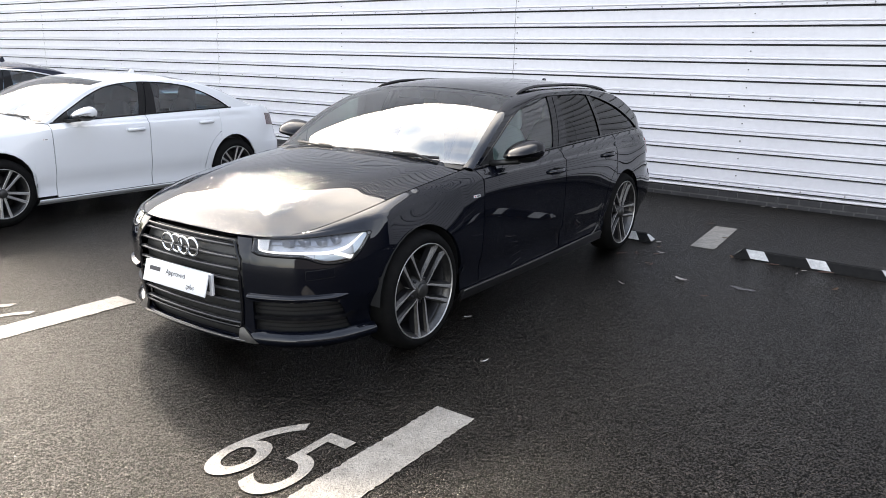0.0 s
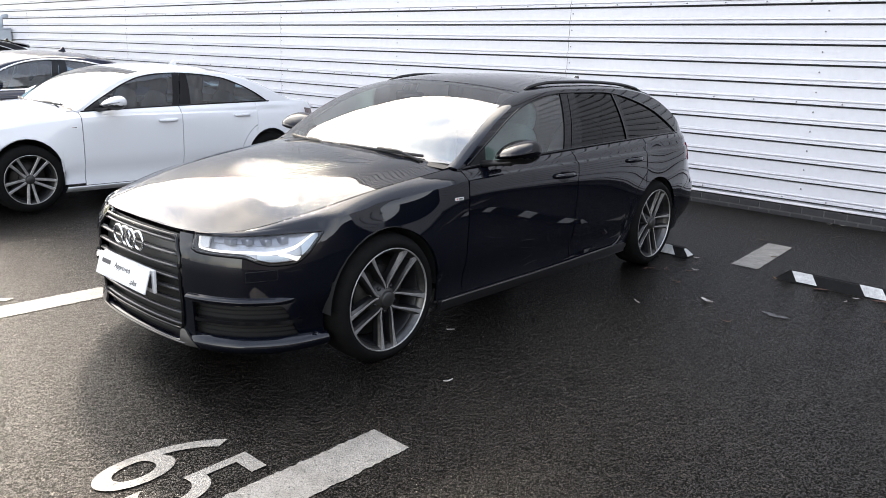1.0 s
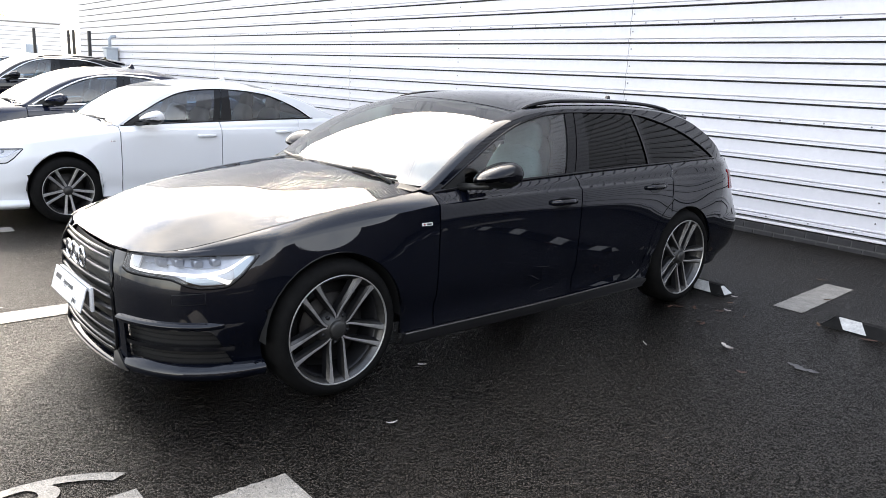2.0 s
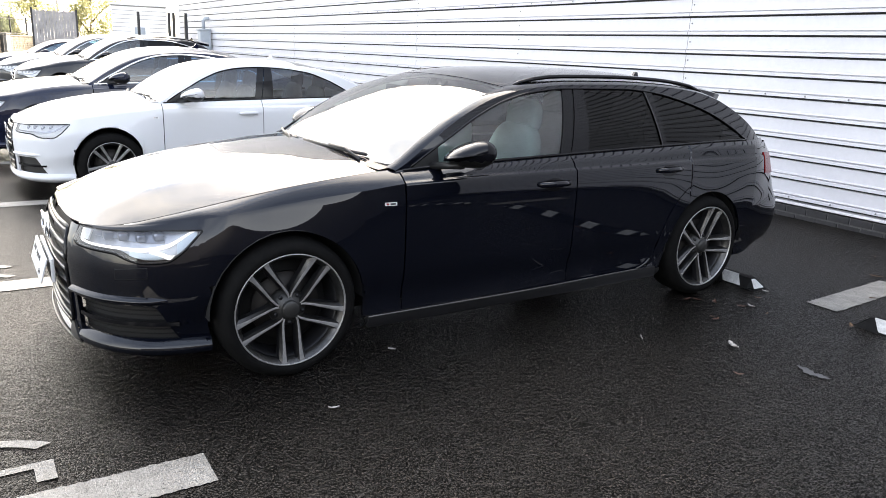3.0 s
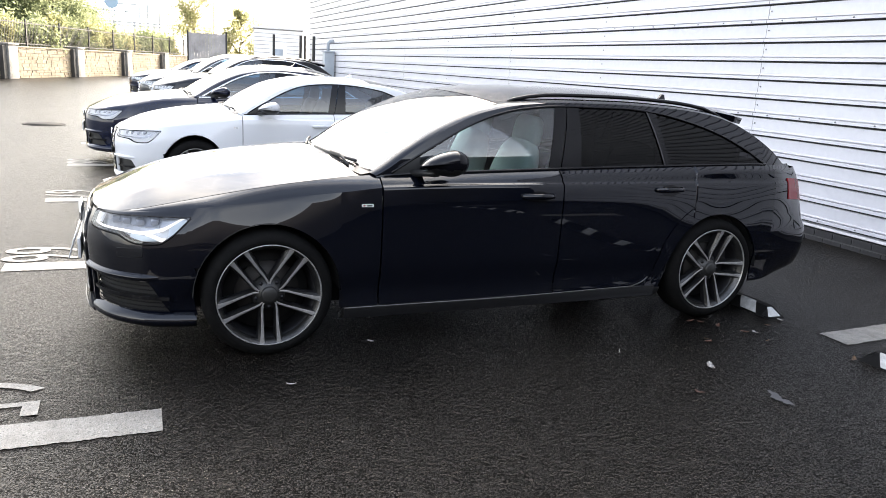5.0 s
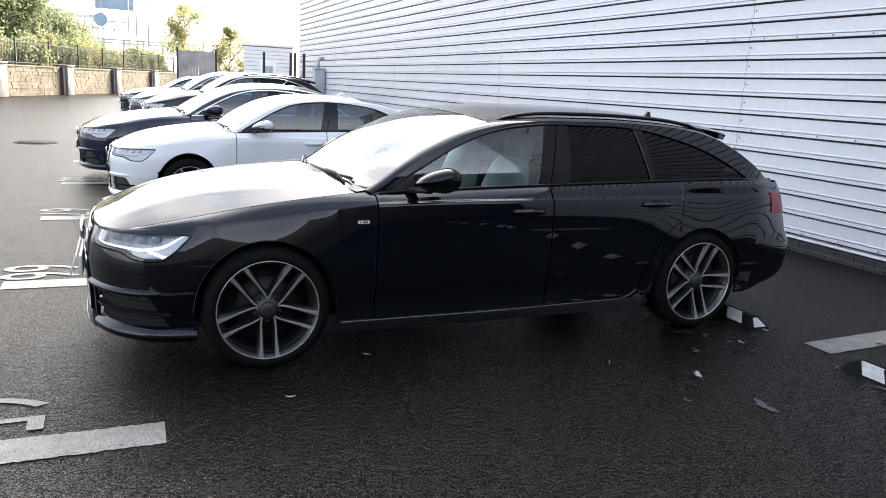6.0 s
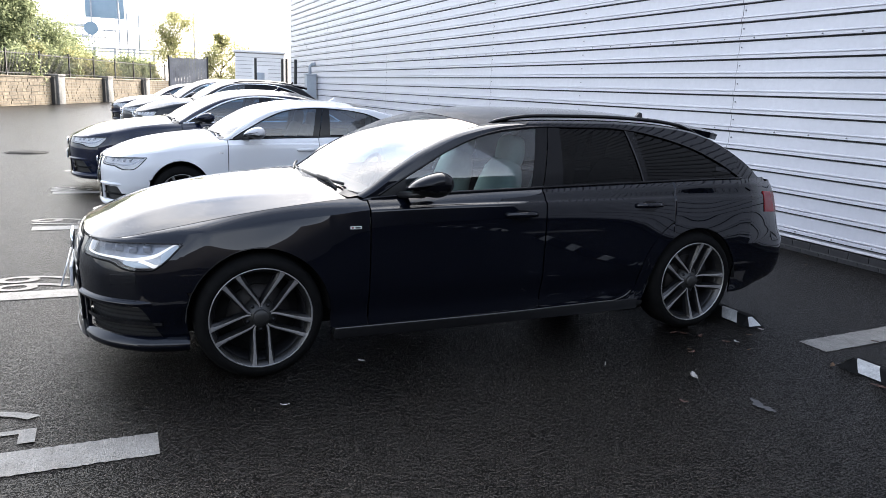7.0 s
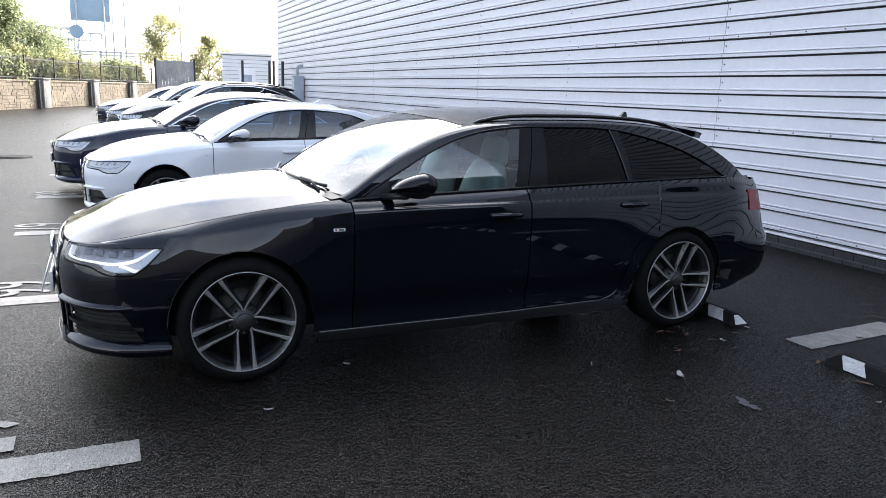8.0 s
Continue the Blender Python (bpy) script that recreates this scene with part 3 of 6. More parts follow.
def make_wheel(parent, at, sgn, turn, radius, twin, label):
    """A tyre on a five-arm alloy wheel with its disc behind."""
    wheel = new("wheel")
    wheel.parent = parent
    wheel.matrix_basis = Matrix.Translation(at) @ (Matrix.Diagonal((sgn, 1, 1, 1)))
    wheel["label"] = label
    k = radius / 0.338
    rim = (0.268 if twin else 0.244) * k
    t = 0.338 * k
    part("tyre", lathe([(rim - 0.006, -0.215), (rim + 0.02, -0.232), (t - 0.02, -0.228), (t - 0.004, -0.20), (t, -0.15), (t, -0.09), (t - 0.004, -0.04),
                        (t - 0.02, -0.012), (rim + 0.03, 0.004), (rim + 0.012, 0.004), (rim - 0.004, -0.010)], 56), RUBBER, wheel)
    part("rim", lathe([(rim + 0.002, -0.012), (rim + 0.003, -0.003), (rim - 0.002, 0.0), (rim - 0.003, -0.001), (rim - 0.005, -0.008)], 56), ALLOY, wheel)
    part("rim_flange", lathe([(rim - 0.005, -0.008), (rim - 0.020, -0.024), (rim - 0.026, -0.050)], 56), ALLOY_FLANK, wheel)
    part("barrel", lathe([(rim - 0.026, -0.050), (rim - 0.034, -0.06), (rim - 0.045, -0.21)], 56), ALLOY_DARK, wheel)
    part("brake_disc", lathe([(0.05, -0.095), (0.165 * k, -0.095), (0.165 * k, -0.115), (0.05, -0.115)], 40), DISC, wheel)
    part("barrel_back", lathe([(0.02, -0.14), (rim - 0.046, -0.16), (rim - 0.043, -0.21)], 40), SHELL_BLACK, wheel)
    for i in range(5):
        base = radians(turn + 72 * i)
        b = bmesh.new()
        for s in (-1, 1):
            if twin:
                line = [(0.046, 0.029), (0.064, 0.0355), (0.095, 0.0385), (0.14, 0.0390), (0.19, 0.0400), (0.235, 0.0420), (0.262, 0.0450)]
                half = [0.0045, 0.0050, 0.0054, 0.0060, 0.0074, 0.0100, 0.0145]
            else:
                line = [(0.045, 0.014), (0.12, 0.026), (0.20, 0.036), (0.266, 0.046)]
                half = [0.013, 0.012, 0.013, 0.016]
            rows = []
            for (r, o), h in zip(line, half):
                f = r / 0.272
                r *= 1.0 if twin else 0.90
                r, o, h = r * k, o * k * s, h * k
                dep = -0.034 + 0.028 * f ** 1.5
                if twin:  # machined face, broad cast flanks falling away from it
                    inner, outer = 0.003 + 0.005 * f, 0.003 + 0.011 * f
                    lo, hi = (outer, inner) if s < 0 else (inner, outer)
                    rows.append([(dep - 0.050, r, o - h - lo - 0.003), (dep - 0.016, r, o - h - lo), (dep - 0.001, r, o - h), (dep, r, o), (dep - 0.001, r, o + h), (dep - 0.016, r, o + h + hi), (dep - 0.050, r, o + h + hi + 0.003)])
                else:
                    rows.append([(dep - 0.036, r, o - h * 1.3), (dep - 0.003, r, o - h), (dep, r, o - h * 0.75), (dep, r, o), (dep, r, o + h * 0.75), (dep - 0.003, r, o + h), (dep - 0.036, r, o + h * 1.3)])
            vs = [[b.verts.new((x, r * math.cos(base) - o * math.sin(base), r * math.sin(base) + o * math.cos(base))) for x, r, o in row] for row in rows]
            for p, q in zip(vs, vs[1:]):
                for j in range(6):
                    f = b.faces.new([p[j], p[j + 1], q[j + 1], q[j]])
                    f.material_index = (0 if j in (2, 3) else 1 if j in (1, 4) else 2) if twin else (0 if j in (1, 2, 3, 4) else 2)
        bmesh.ops.recalc_face_normals(b, faces=b.faces)
        part("spoke", b, [ALLOY, ALLOY_FLANK, ALLOY_DARK], wheel, "silver-faced grey alloy twin spoke", smooth=False)
    part("hub", lathe([(0.0, -0.016), (0.030 * k, -0.018), (0.034 * k, -0.024), (0.050 * k, -0.034), (0.088 * k, -0.062), (0.092 * k, -0.09)], 32), ALLOY_SIDE, wheel)
    part("hub_cap", lathe([(0.0, -0.009), (0.036 * k, -0.011), (0.042 * k, -0.016), (0.043 * k, -0.03)], 28), ALLOY_SIDE, wheel, "grey round hub cap")
    for i in range(5):
        a = radians(turn + 72 * i)
        b = bmesh.new()
        rod(b, (-0.07, 0.070 * k * math.cos(a), 0.070 * k * math.sin(a)), (-0.040, 0.070 * k * math.cos(a), 0.070 * k * math.sin(a)), 0.010, 6)
        part("wheel_bolt", b, ALLOY_DARK, wheel)
    return wheel


def make_car(label, paint, at, estate=True, warp=None, group="parked cars", wheel_r=WHEEL_R, rails=False, near=False, dark_rear=True,
             seat=LEATHER, trim=None, wheel_turns=(271, 285), front=None, inside=True, askew=0.0):
    car = new("parked_car")
    warp = warp or (lambda v: v)
    fine = 2 if near else 1
    ring_a, ring_xy, ring_n = plan_ring(PLAN)
    roof_z, glass_z = estate_roof() if estate else sedan_roof()
    window_trim = trim or GLOSS_BLACK

    def put(name, bm, mat, parent=None, text="", smooth=True):
        for v in bm.verts:
            v.co = warp(v.co)
        return part(name, bm, mat, parent or car, text, smooth)

    def a_of(y):
        return float(np.interp(y, ring_xy[:, 1], ring_a))

    def a_of_x(x):
        front_half = ring_xy[:, 1] < 0
        return float(np.interp(x, ring_xy[front_half, 0], ring_a[front_half]))

    def skin(a, z, s, sink=0.0):
        x, y = (float(np.interp(a, ring_a, ring_xy[:, k])) for k in (0, 1))
        nx, ny = (float(np.interp(a, ring_a, ring_n[:, k])) for k in (0, 1))
        f, r = smoothstep(-0.25, -0.62, y), smoothstep(3.35, 3.85, y)
        flat = max(smoothstep(-0.15, -0.5, y), smoothstep(3.2, 3.7, y) * (1 - smoothstep(1.0, 1.15, z)))
        nx, ny = 1 + (nx - 1) * flat, ny * flat
        d = side_inset(y, z) * (1 - f) * (1 - r) + front_inset(z) * f + rear_inset(z) * r + sink
        return Vector((s * (x - nx * d), y - ny * d, z))

    def flank(y, z, s, sink=0.0):
        return skin(a_of(y), z, s, sink)

    away = lambda c: Vector((c.x, (c.y - 1.5) * 0.3, c.z - 0.5))

    def panel(name, fn, us, vs, mat, s, lip=0.014, parent=None, text="", out=away):
        return put(name, grid(fn, us, vs, out, lip), mat, parent, text)

    def column_panel(name, ys, low, high, mat, s, rows=10, lip=0.014, sink=0.0, parent=None, text=""):
        return panel(name, lambda y, t: flank(y, low(y) + (high(y) - low(y)) * t, s, sink), ys, spaced(0, 1, rows), mat, s, lip, parent, text)

    def side_panel(name, ys, low, mat, s, rows=12, lip=0.014):
        """A panel up to the belt whose rows follow the shoulder crease."""
        def at(y, t):
            lo, c, b = low(y), crease_z(y), belt_z(y)
            if lo > c - 0.03:
                return flank(y, lo + (b - lo) * t / 2.0, s)
            if t <= 1:
                return flank(y, lo + (c - 0.010 - lo) * t, s)
            return flank(y, c - 0.010 + (b - c + 0.010) * (t - 1), s)
        return panel(name, at, ys, spaced(0, 1, rows) + [1.08, 1.14, 1.20, 1.26, 1.32, 1.45, 1.6, 1.8, 2.0], mat, s, lip)

    def arch(y, centre, r):
        d = abs(y - centre)
        return HUB_Z + math.sqrt(max(0.0, r * r - d * d)) if d < r else 0.0

    def arch_columns(centre, r, y0, y1, n):
        ys = [centre - r * math.cos(math.pi * i / n) for i in range(n + 1)]
        ys = [y for y in ys if y0 + 0.004 < y < y1 - 0.004]
        lo, hi = (ys[0], ys[-1]) if ys else (y1, y1)
        before = spaced(y0, lo, max(2, int((lo - y0) / 0.06) + 2))[:-1]
        after = spaced(hi, y1, max(2, int((y1 - hi) / 0.06) + 2))[1:]
        return before + ys + after

    SILL = 0.205 if near else 0.185
    DOOR_CUT = 1.715
    gap = 0.0045
    # hood edge, nose to screen
    hood_edge = {k: curve(*v) for k, v in {
        "x": ((0, 0), (0.25, 0.25), (0.45, 0.440), (0.70, 0.610), (0.95, 0.715), (1.2, 0.765), (1.5, 0.785), (1.85, 0.80), (2.1, 0.80)),
        "y": ((0, -0.857), (0.25, -0.848), (0.45, -0.812), (0.70, -0.700), (0.95, -0.500), (1.2, -0.250), (1.5, 0.06), (1.85, 0.37), (2.1, 0.58)),
        "z": ((0, 0.737), (0.25, 0.737), (0.45, 0.737), (0.70, 0.750), (0.95, 0.797), (1.2, 0.852), (1.5, 0.905), (1.85, 0.945), (2.1, 0.966))}.items()}
    hood_mid = curve((-0.86, 0.737), (-0.80, 0.768), (-0.70, 0.822), (-0.5, 0.898), (-0.21, 0.960), (0.13, 1.004), (0.35, 1.022), (0.58, 1.03))

    def hood(e, t):
        x, y, z = hood_edge["x"](e), hood_edge["y"](e), hood_edge["z"](e)
        bow = -0.10 * smoothstep(1.6, 2.1, e) * (1 - t * t)
        top = hood_mid(y)
        h = z + (top - z) * (1 - abs(t) ** 2.2)
        ridge = (0.42 + 0.20 * smoothstep(-0.8, 0.5, y)) / max(0.3, x)
        h += 0.005 * math.exp(-((abs(t) - ridge) / (0.16 if abs(t) < ridge else 0.09)) ** 2) * smoothstep(-0.86, -0.6, y)
        return Vector((x * t, y + bow, h))

    panel("bonnet", lambda e, t: hood(max(e, 0.012), t), spaced(0.0, 2.085, 22 * fine), spaced(-0.995, 0.995, 18 * fine + 1), paint, 1, 0.012, out=lambda c: Vector((0, -0.2, 1)))
    inner = bmesh.new()
    box(inner, (-0.58, -0.60, 0.20), (0.58, 0.42, 0.70))
    box(inner, (-0.62, 0.40, 0.20), (0.62, 2.5, 0.36))
    box(inner, (-0.62, 2.4, 0.22), (0.62, 3.75, 0.70))
    put("body_core", inner, SHELL_BLACK, smooth=False)

    for s in (1, -1):
        # front wing
        ys = arch_columns(0.0, ARCH_R, -0.405, 0.592, 14 * fine)
        wing_top = lambda y: crease_z(y)
        column_panel("front_wing", ys, lambda y: max(arch(y, 0.0, ARCH_R), 0.25 if y > 0 else 0.50 if y < -0.3 else 0.30), wing_top, paint, s, 12, 0.02)

        def wing_cap(y, t):
            a = flank(y, crease_z(y), s)
            e = min((k / 200 * 2.1 for k in range(201)), key=lambda k: abs(hood_edge["y"](k) - y) + (0.5 if k < 0.5 else 0))
            b = Vector((s * (hood_edge["x"](e) + 0.004), y, hood_edge["z"](e)))
            mid = (a + b) / 2 + Vector((s * 0.010, 0, 0.010))
            return a * (1 - t) ** 2 + mid * 2 * t * (1 - t) + b * t * t
        panel("wing_top", wing_cap, spaced(-0.425, 0.592, 16 * fine), spaced(0, 1, 7), paint, s, 0.0, out=lambda c: Vector((s * 0.4, 0, 1)))
        # doors
        side_panel("front_door", spaced(0.592 + 2 * gap, DOOR_CUT - gap, 24), lambda y: SILL + 0.045, paint, s)
        bend = WHEELBASE - 0.475  # where the cut turns up round the wheel, with a soft corner before it
        turn_up = lambda y: SILL + 0.045 + (HUB_Z - SILL - 0.045) * max(0.0, (y - bend + 0.11) / 0.11) ** 2.5
        rear_cut = lambda y: turn_up(y) if y <= bend else arch(y, WHEELBASE, 0.475)
        ys = sorted(set(arch_columns(WHEELBASE, 0.475, DOOR_CUT + gap, 2.72, 30) + spaced(bend - 0.11, bend, 9)))
        side_panel("rear_door", ys, rear_cut, paint, s)
        # quarter panel
        ys = sorted(set(arch_columns(WHEELBASE, ARCH_R, 2.36, 3.42, 15 * fine) + spaced(2.36, bend, 7) + [2.7235, 2.7245]))

        def quarter_low(y):
            return max(arch(y, WHEELBASE, ARCH_R), 0.5 if y > 3.0 else SILL + 0.040)

        def quarter_high(y):
            return max(quarter_low(y) + 0.004, min(belt_z(y), 2.0 if y > 2.724 else arch(y, WHEELBASE, 0.469) if y > bend + 0.006 else turn_up(y) - 0.006))
        column_panel("quarter_panel", ys, quarter_low, quarter_high, paint, s, 40 if near else 14, 0.02)
        column_panel("rear_corner", spaced(3.42, 3.70, 12), lambda y: 0.585, lambda y: belt_z(y), paint, s, 40 if near else 12, 0.01)
        # sill
        column_panel("sill", spaced(0.39, 2.52, 24), lambda y: 0.158, lambda y: SILL + 0.038, SATIN_BLACK if near else paint, s, 7, 0.0)
        b = bmesh.new()
        if near:  # blade of the side skirt, with its bright upper edge running up before the rear wheel
            skirt = grid(lambda y, v: flank(y, 0.18 + 0.064 * v + 0.016 * smoothstep(1.2, 2.4, y), s, -0.020 + 0.020 * (1 - v) ** 2 + side_lift(y, 0.18 + 0.064 * v)), spaced(0.40, 2.46, 40), spaced(0, 1, 6), away, 0.03)
            put("side_skirt", skirt, SKIRT_BLACK)
            edge = [flank(y, 0.247 + 0.016 * smoothstep(1.2, 2.4, y), s, -0.020 + side_lift(y, 0.245)) for y in spaced(0.40, 2.28, 30)]
            edge += [flank(y, z, s, -0.010) for y, z in ((2.31, 0.267), (2.34, 0.273), (2.37, 0.284), (2.395, 0.298), (2.415, 0.316))]
            tube(b, edge, 0.0045, 6)
        else:
            tube(b, [flank(y, SILL + 0.028, s, -0.004) for y in spaced(0.40, 2.30, 30)], 0.006, 6)
        put("sill_strip", b, MATT_ALU if near else paint, text="dull metal sill strip")
        # window line
        low = lambda y: belt_z(y)
        last = 3.34 if estate else 2.93
        frame_low = lambda y: glass_z(y) if 0.66 < y < last else belt_z(y)
        ys = sorted(set(spaced(0.575, 3.70, 90) + [0.659, 0.661, last - 0.001, last + 0.001]))
        column_panel("window_surround", ys, frame_low, lambda y: max(roof_z(y), frame_low(y) + 0.003), paint, s, 5, 0.0)
        waist = bmesh.new()
        tube(waist, [flank(y, belt_z(y) + 0.006, s, 0.002) for y in spaced(0.62, last + 0.02, 40)], 0.014 if trim else 0.009, 6)
        put("waist_seal", waist, window_trim)
        brow = bmesh.new()
        tube(brow, [flank(y, glass_z(y), s, 0.002) for y in spaced(0.665, last, 60)], 0.014 if trim else 0.007, 6)
        put("window_trim", brow, window_trim)
        cut = 2.44 if estate else 2.42

        def pane(name, y0, y1, mat, text, sink=0.008, rows=10, lip=0.0, parent=None):
            """A pane or post between two leaning edges, each given at its foot and its head."""
            def at(u, v):
                y = y0[0] + (y0[1] - y0[0]) * v
                y += (y1[0] + (y1[1] - y1[0]) * v - y) * u
                return flank(y, low(y) + (glass_z(y) - low(y)) * v, s, sink)
            return panel(name, at, spaced(0.001, 0.999, 24), spaced(0, 1, rows), mat, s, lip, text=text)
        back_glass, back_text = (GLASS_DARK, "dark tinted side window") if dark_rear else (GLASS_SALOON, "clear side window")
        pane("front_window", (0.70, 0.70), (1.66, 1.725), GLASS_CLEAR if near else GLASS_SALOON, "clear side window")
        if estate:
            pane("rear_window", (1.86, 1.87), (cut + 0.07, cut - 0.05), back_glass, back_text)
            pane("quarter_window", (cut + 0.085, cut - 0.005), (last - 0.01, last - 0.01), back_glass, back_text)
        else:
            pane("rear_window", (1.86, 1.87), (last - 0.01, last - 0.01), back_glass, back_text)
        for name, y0, y1 in (("centre_pillar", (1.645, 1.715), (1.722, 1.792)), ("centre_pillar", (1.730, 1.800), (1.868, 1.878)), ("rear_pillar", (cut + 0.060, cut - 0.070), (cut + 0.095, cut + 0.005)))[:3 if estate else 2]:
            pane(name, y0, y1, GLOSS_BLACK, "", 0.001, 8, 0.010)
        if near:  # pale guide channel at the foot of the rear window
            pane("window_guide", (cut + 0.052, cut - 0.068), (cut + 0.062, cut - 0.058), SLAT_GREY, "", -0.001, 8, 0.003)
        # sail of the mirror
        panel("mirror_sail", lambda u, v: flank(0.66 + 0.17 * u, belt_z(0.66 + 0.17 * u) + (glass_z(0.66 + 0.17 * u) - belt_z(0.66 + 0.17 * u)) * v, s, 0.003), spaced(0.01, 1, 6), spaced(0, 1, 6), SATIN_BLACK, s, 0.008)

        # door mirror
        def mirror(u, v):
            th, ph = u * math.pi * 2, v * math.pi
            cx, sx = math.cos(ph), math.sin(ph)
            p = Vector((abs(cx) ** 0.8 * (1 if cx > 0 else -1) * 0.125, sx ** 0.8 * math.cos(th) * 0.10, sx ** 0.75 * math.sin(th) * 0.072))
            p.y = p.y * 1.75 if p.y < 0 else p.y * 0.9
            p.z += 0.018 * (p.x / 0.118) - 0.16 * max(0, -p.y) * (1 if p.z > 0 else -0.5)
            return Vector((s * (1.0 + p.x), 0.945 + p.y - 0.10 * p.x, 1.052 + p.z))
        cap = grid(mirror, spaced(0, 1 - 1 / 28, 28), spaced(0.0, 1, 16), lambda c: c - Vector((s * 1.0, 0.865, 1.056)), 0, True)
        bmesh.ops.recalc_face_normals(cap, faces=cap.faces)
        for f in cap.faces:  # black underside
            f.material_index = 1 if f.calc_center_median().z < (1.03 if near else 1.038) else 0
        hull = put("door_mirror", cap, [MIRROR_BLACK if near else paint, SATIN_BLACK])
        b = bmesh.new()
        tube(b, [flank(0.80, belt_z(0.8) + 0.01, s, 0.02), Vector((s * 0.93, 0.845, 0.988)), Vector((s * 1.0, 0.86, 1.0))], [0.035, 0.028, 0.035], 10, 0.6)
        put("mirror_arm", b, SATIN_BLACK, hull)
        # handles
        for name, y in (("front_door_handle", 1.545), ("rear_door_handle", 2.50)):
            z = 0.855 if y < 2 else 0.886
            b = bmesh.new()
            tube(b, [flank(y + d, z + h, s, o) for d, h, o in ((-0.115, 0, 0.01), (-0.10, 0.001, -0.016), (-0.05, 0.003, -0.034), (0.03, 0.004, -0.036), (0.085, 0.003, -0.026), (0.10, 0.002, 0.008))], [0.010, 0.012, 0.013, 0.013, 0.012, 0.010], 8, 1.35)
            put(name, b, paint)
            cup = grid(lambda u, v: flank(y + 0.075 * u * math.cos(v), z - 0.006 + 0.036 * u * math.sin(v), s, -0.0015), spaced(0.02, 1, 4), spaced(0, 2 * math.pi, 20), away)
            put("handle_recess", cup, GLOSS_BLACK if near else paint)
        # wheels
        hub_f, hub_r = warp(Vector((s * 0.918, 0, 0))), warp(Vector((s * 0.918, WHEELBASE, 0)))
        text = "silver and dark grey five twin-spoke alloy wheel with a black tyre"
        make_wheel(car, (hub_f.x, hub_f.y, wheel_r), s, wheel_turns[0], wheel_r, near, text)
        make_wheel(car, (hub_r.x, hub_r.y, wheel_r), s, wheel_turns[1], wheel_r, near, text)
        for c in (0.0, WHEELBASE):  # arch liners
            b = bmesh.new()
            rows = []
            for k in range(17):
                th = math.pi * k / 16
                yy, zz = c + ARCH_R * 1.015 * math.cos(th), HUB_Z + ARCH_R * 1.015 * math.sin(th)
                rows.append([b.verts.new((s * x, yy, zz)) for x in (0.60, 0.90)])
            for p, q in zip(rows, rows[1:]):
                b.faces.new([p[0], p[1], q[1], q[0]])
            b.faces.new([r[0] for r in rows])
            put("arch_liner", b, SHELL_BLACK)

        # head lamp
        low_a, high_a = a_of_x(0.475), a_of(-0.385)
        lamp_top = lambda u: 0.728 + 0.022 * u
        lamp_low = curve((0, 0.672), (0.06, 0.657), (0.40, 0.648), (0.54, 0.619), (0.61, 0.612), (0.76, 0.617), (0.86, 0.656), (0.95, 0.714), (1.0, 0.744))

        def lamp(u, v, sink=0.0):
            return skin(low_a + (high_a - low_a) * u, lamp_low(u) + (lamp_top(u) - lamp_low(u)) * v, s, sink)
        def brow_strip(u, t):
            p = lamp(u, 1.0) + Vector((0, 0, 0.003))
            e = 0.452 + (1.052 - 0.452) * u
            q = Vector((s * (hood_edge["x"](e) + 0.003), hood_edge["y"](e), hood_edge["z"](e)))
            m = (p + q) / 2 + Vector((s * 0.014, -0.014, 0.012))
            soft = p * (1 - t) ** 2 + m * 2 * t * (1 - t) + q * t * t
            c = flank(-0.405, crease_z(-0.405), s)  # towards the wing the strip takes up its crease
            if t < 0.5:
                sharp = p + (c - p) * t * 2
            else:
                k = t * 2 - 1
                sharp = c * (1 - k) ** 2 + ((c + q) / 2 + Vector((s * 0.010, 0, 0.010))) * 2 * k * (1 - k) + q * k * k
            return soft + (sharp - soft) * u ** 1.6
        panel("lamp_brow", brow_strip, spaced(0, 1, 30), spaced(0, 1, 13), paint, s, 0.0, out=lambda c: Vector((s * 0.4, -0.4, 1)))
        head = panel("headlight", lambda u, v: lamp(u, v, 0.055 - 0.02 * u if near else 0.022 - 0.008 * u), spaced(0.02, 0.985, 26), spaced(0.02, 0.98, 8), LAMP_MID if near else LAMP_PALE, s, 0.0, text="lit headlight with a white daytime strip")
        panel("lens", lambda u, v: lamp(u, v, -0.001), spaced(0, 1, 30), spaced(0, 1, 8), LENS, s, 0.0, parent=head)
        b = bmesh.new()
        tube(b, [lamp(u, 0.0, 0.004) for u in spaced(0, 1, 40)] + [lamp(u, 1.0, 0.004) for u in spaced(1, 0, 40)], 0.006, 6, closed=True)
        put("rim_seal", b, GLOSS_BLACK, head)
        drl = [(0.025, 0.92), (0.05, 0.28), (0.20, 0.20), (0.38, 0.22), (0.52, 0.36), (0.68, 0.44), (0.82, 0.58), (0.95, 0.90)]
        ux, vx = curve(*[(i, p[0]) for i, p in enumerate(drl)]), curve(*[(i, p[1]) for i, p in enumerate(drl)])
        panel("daytime_strip", lambda i, w: lamp(ux(i), vx(i) + w, 0.012), spaced(0, 7, 40), spaced(-0.06, 0.06, 3), DRL if near else REFLECTOR, s, 0.008, parent=head, text="glowing white daytime strip")
        panel("lower_reflector", lambda u, v: lamp(u, v, 0.030), spaced(0.50, 0.73, 8), spaced(0.07, 0.27, 3), LAMP_BLUE if near else LAMP_GREY, s, 0.010, parent=head)
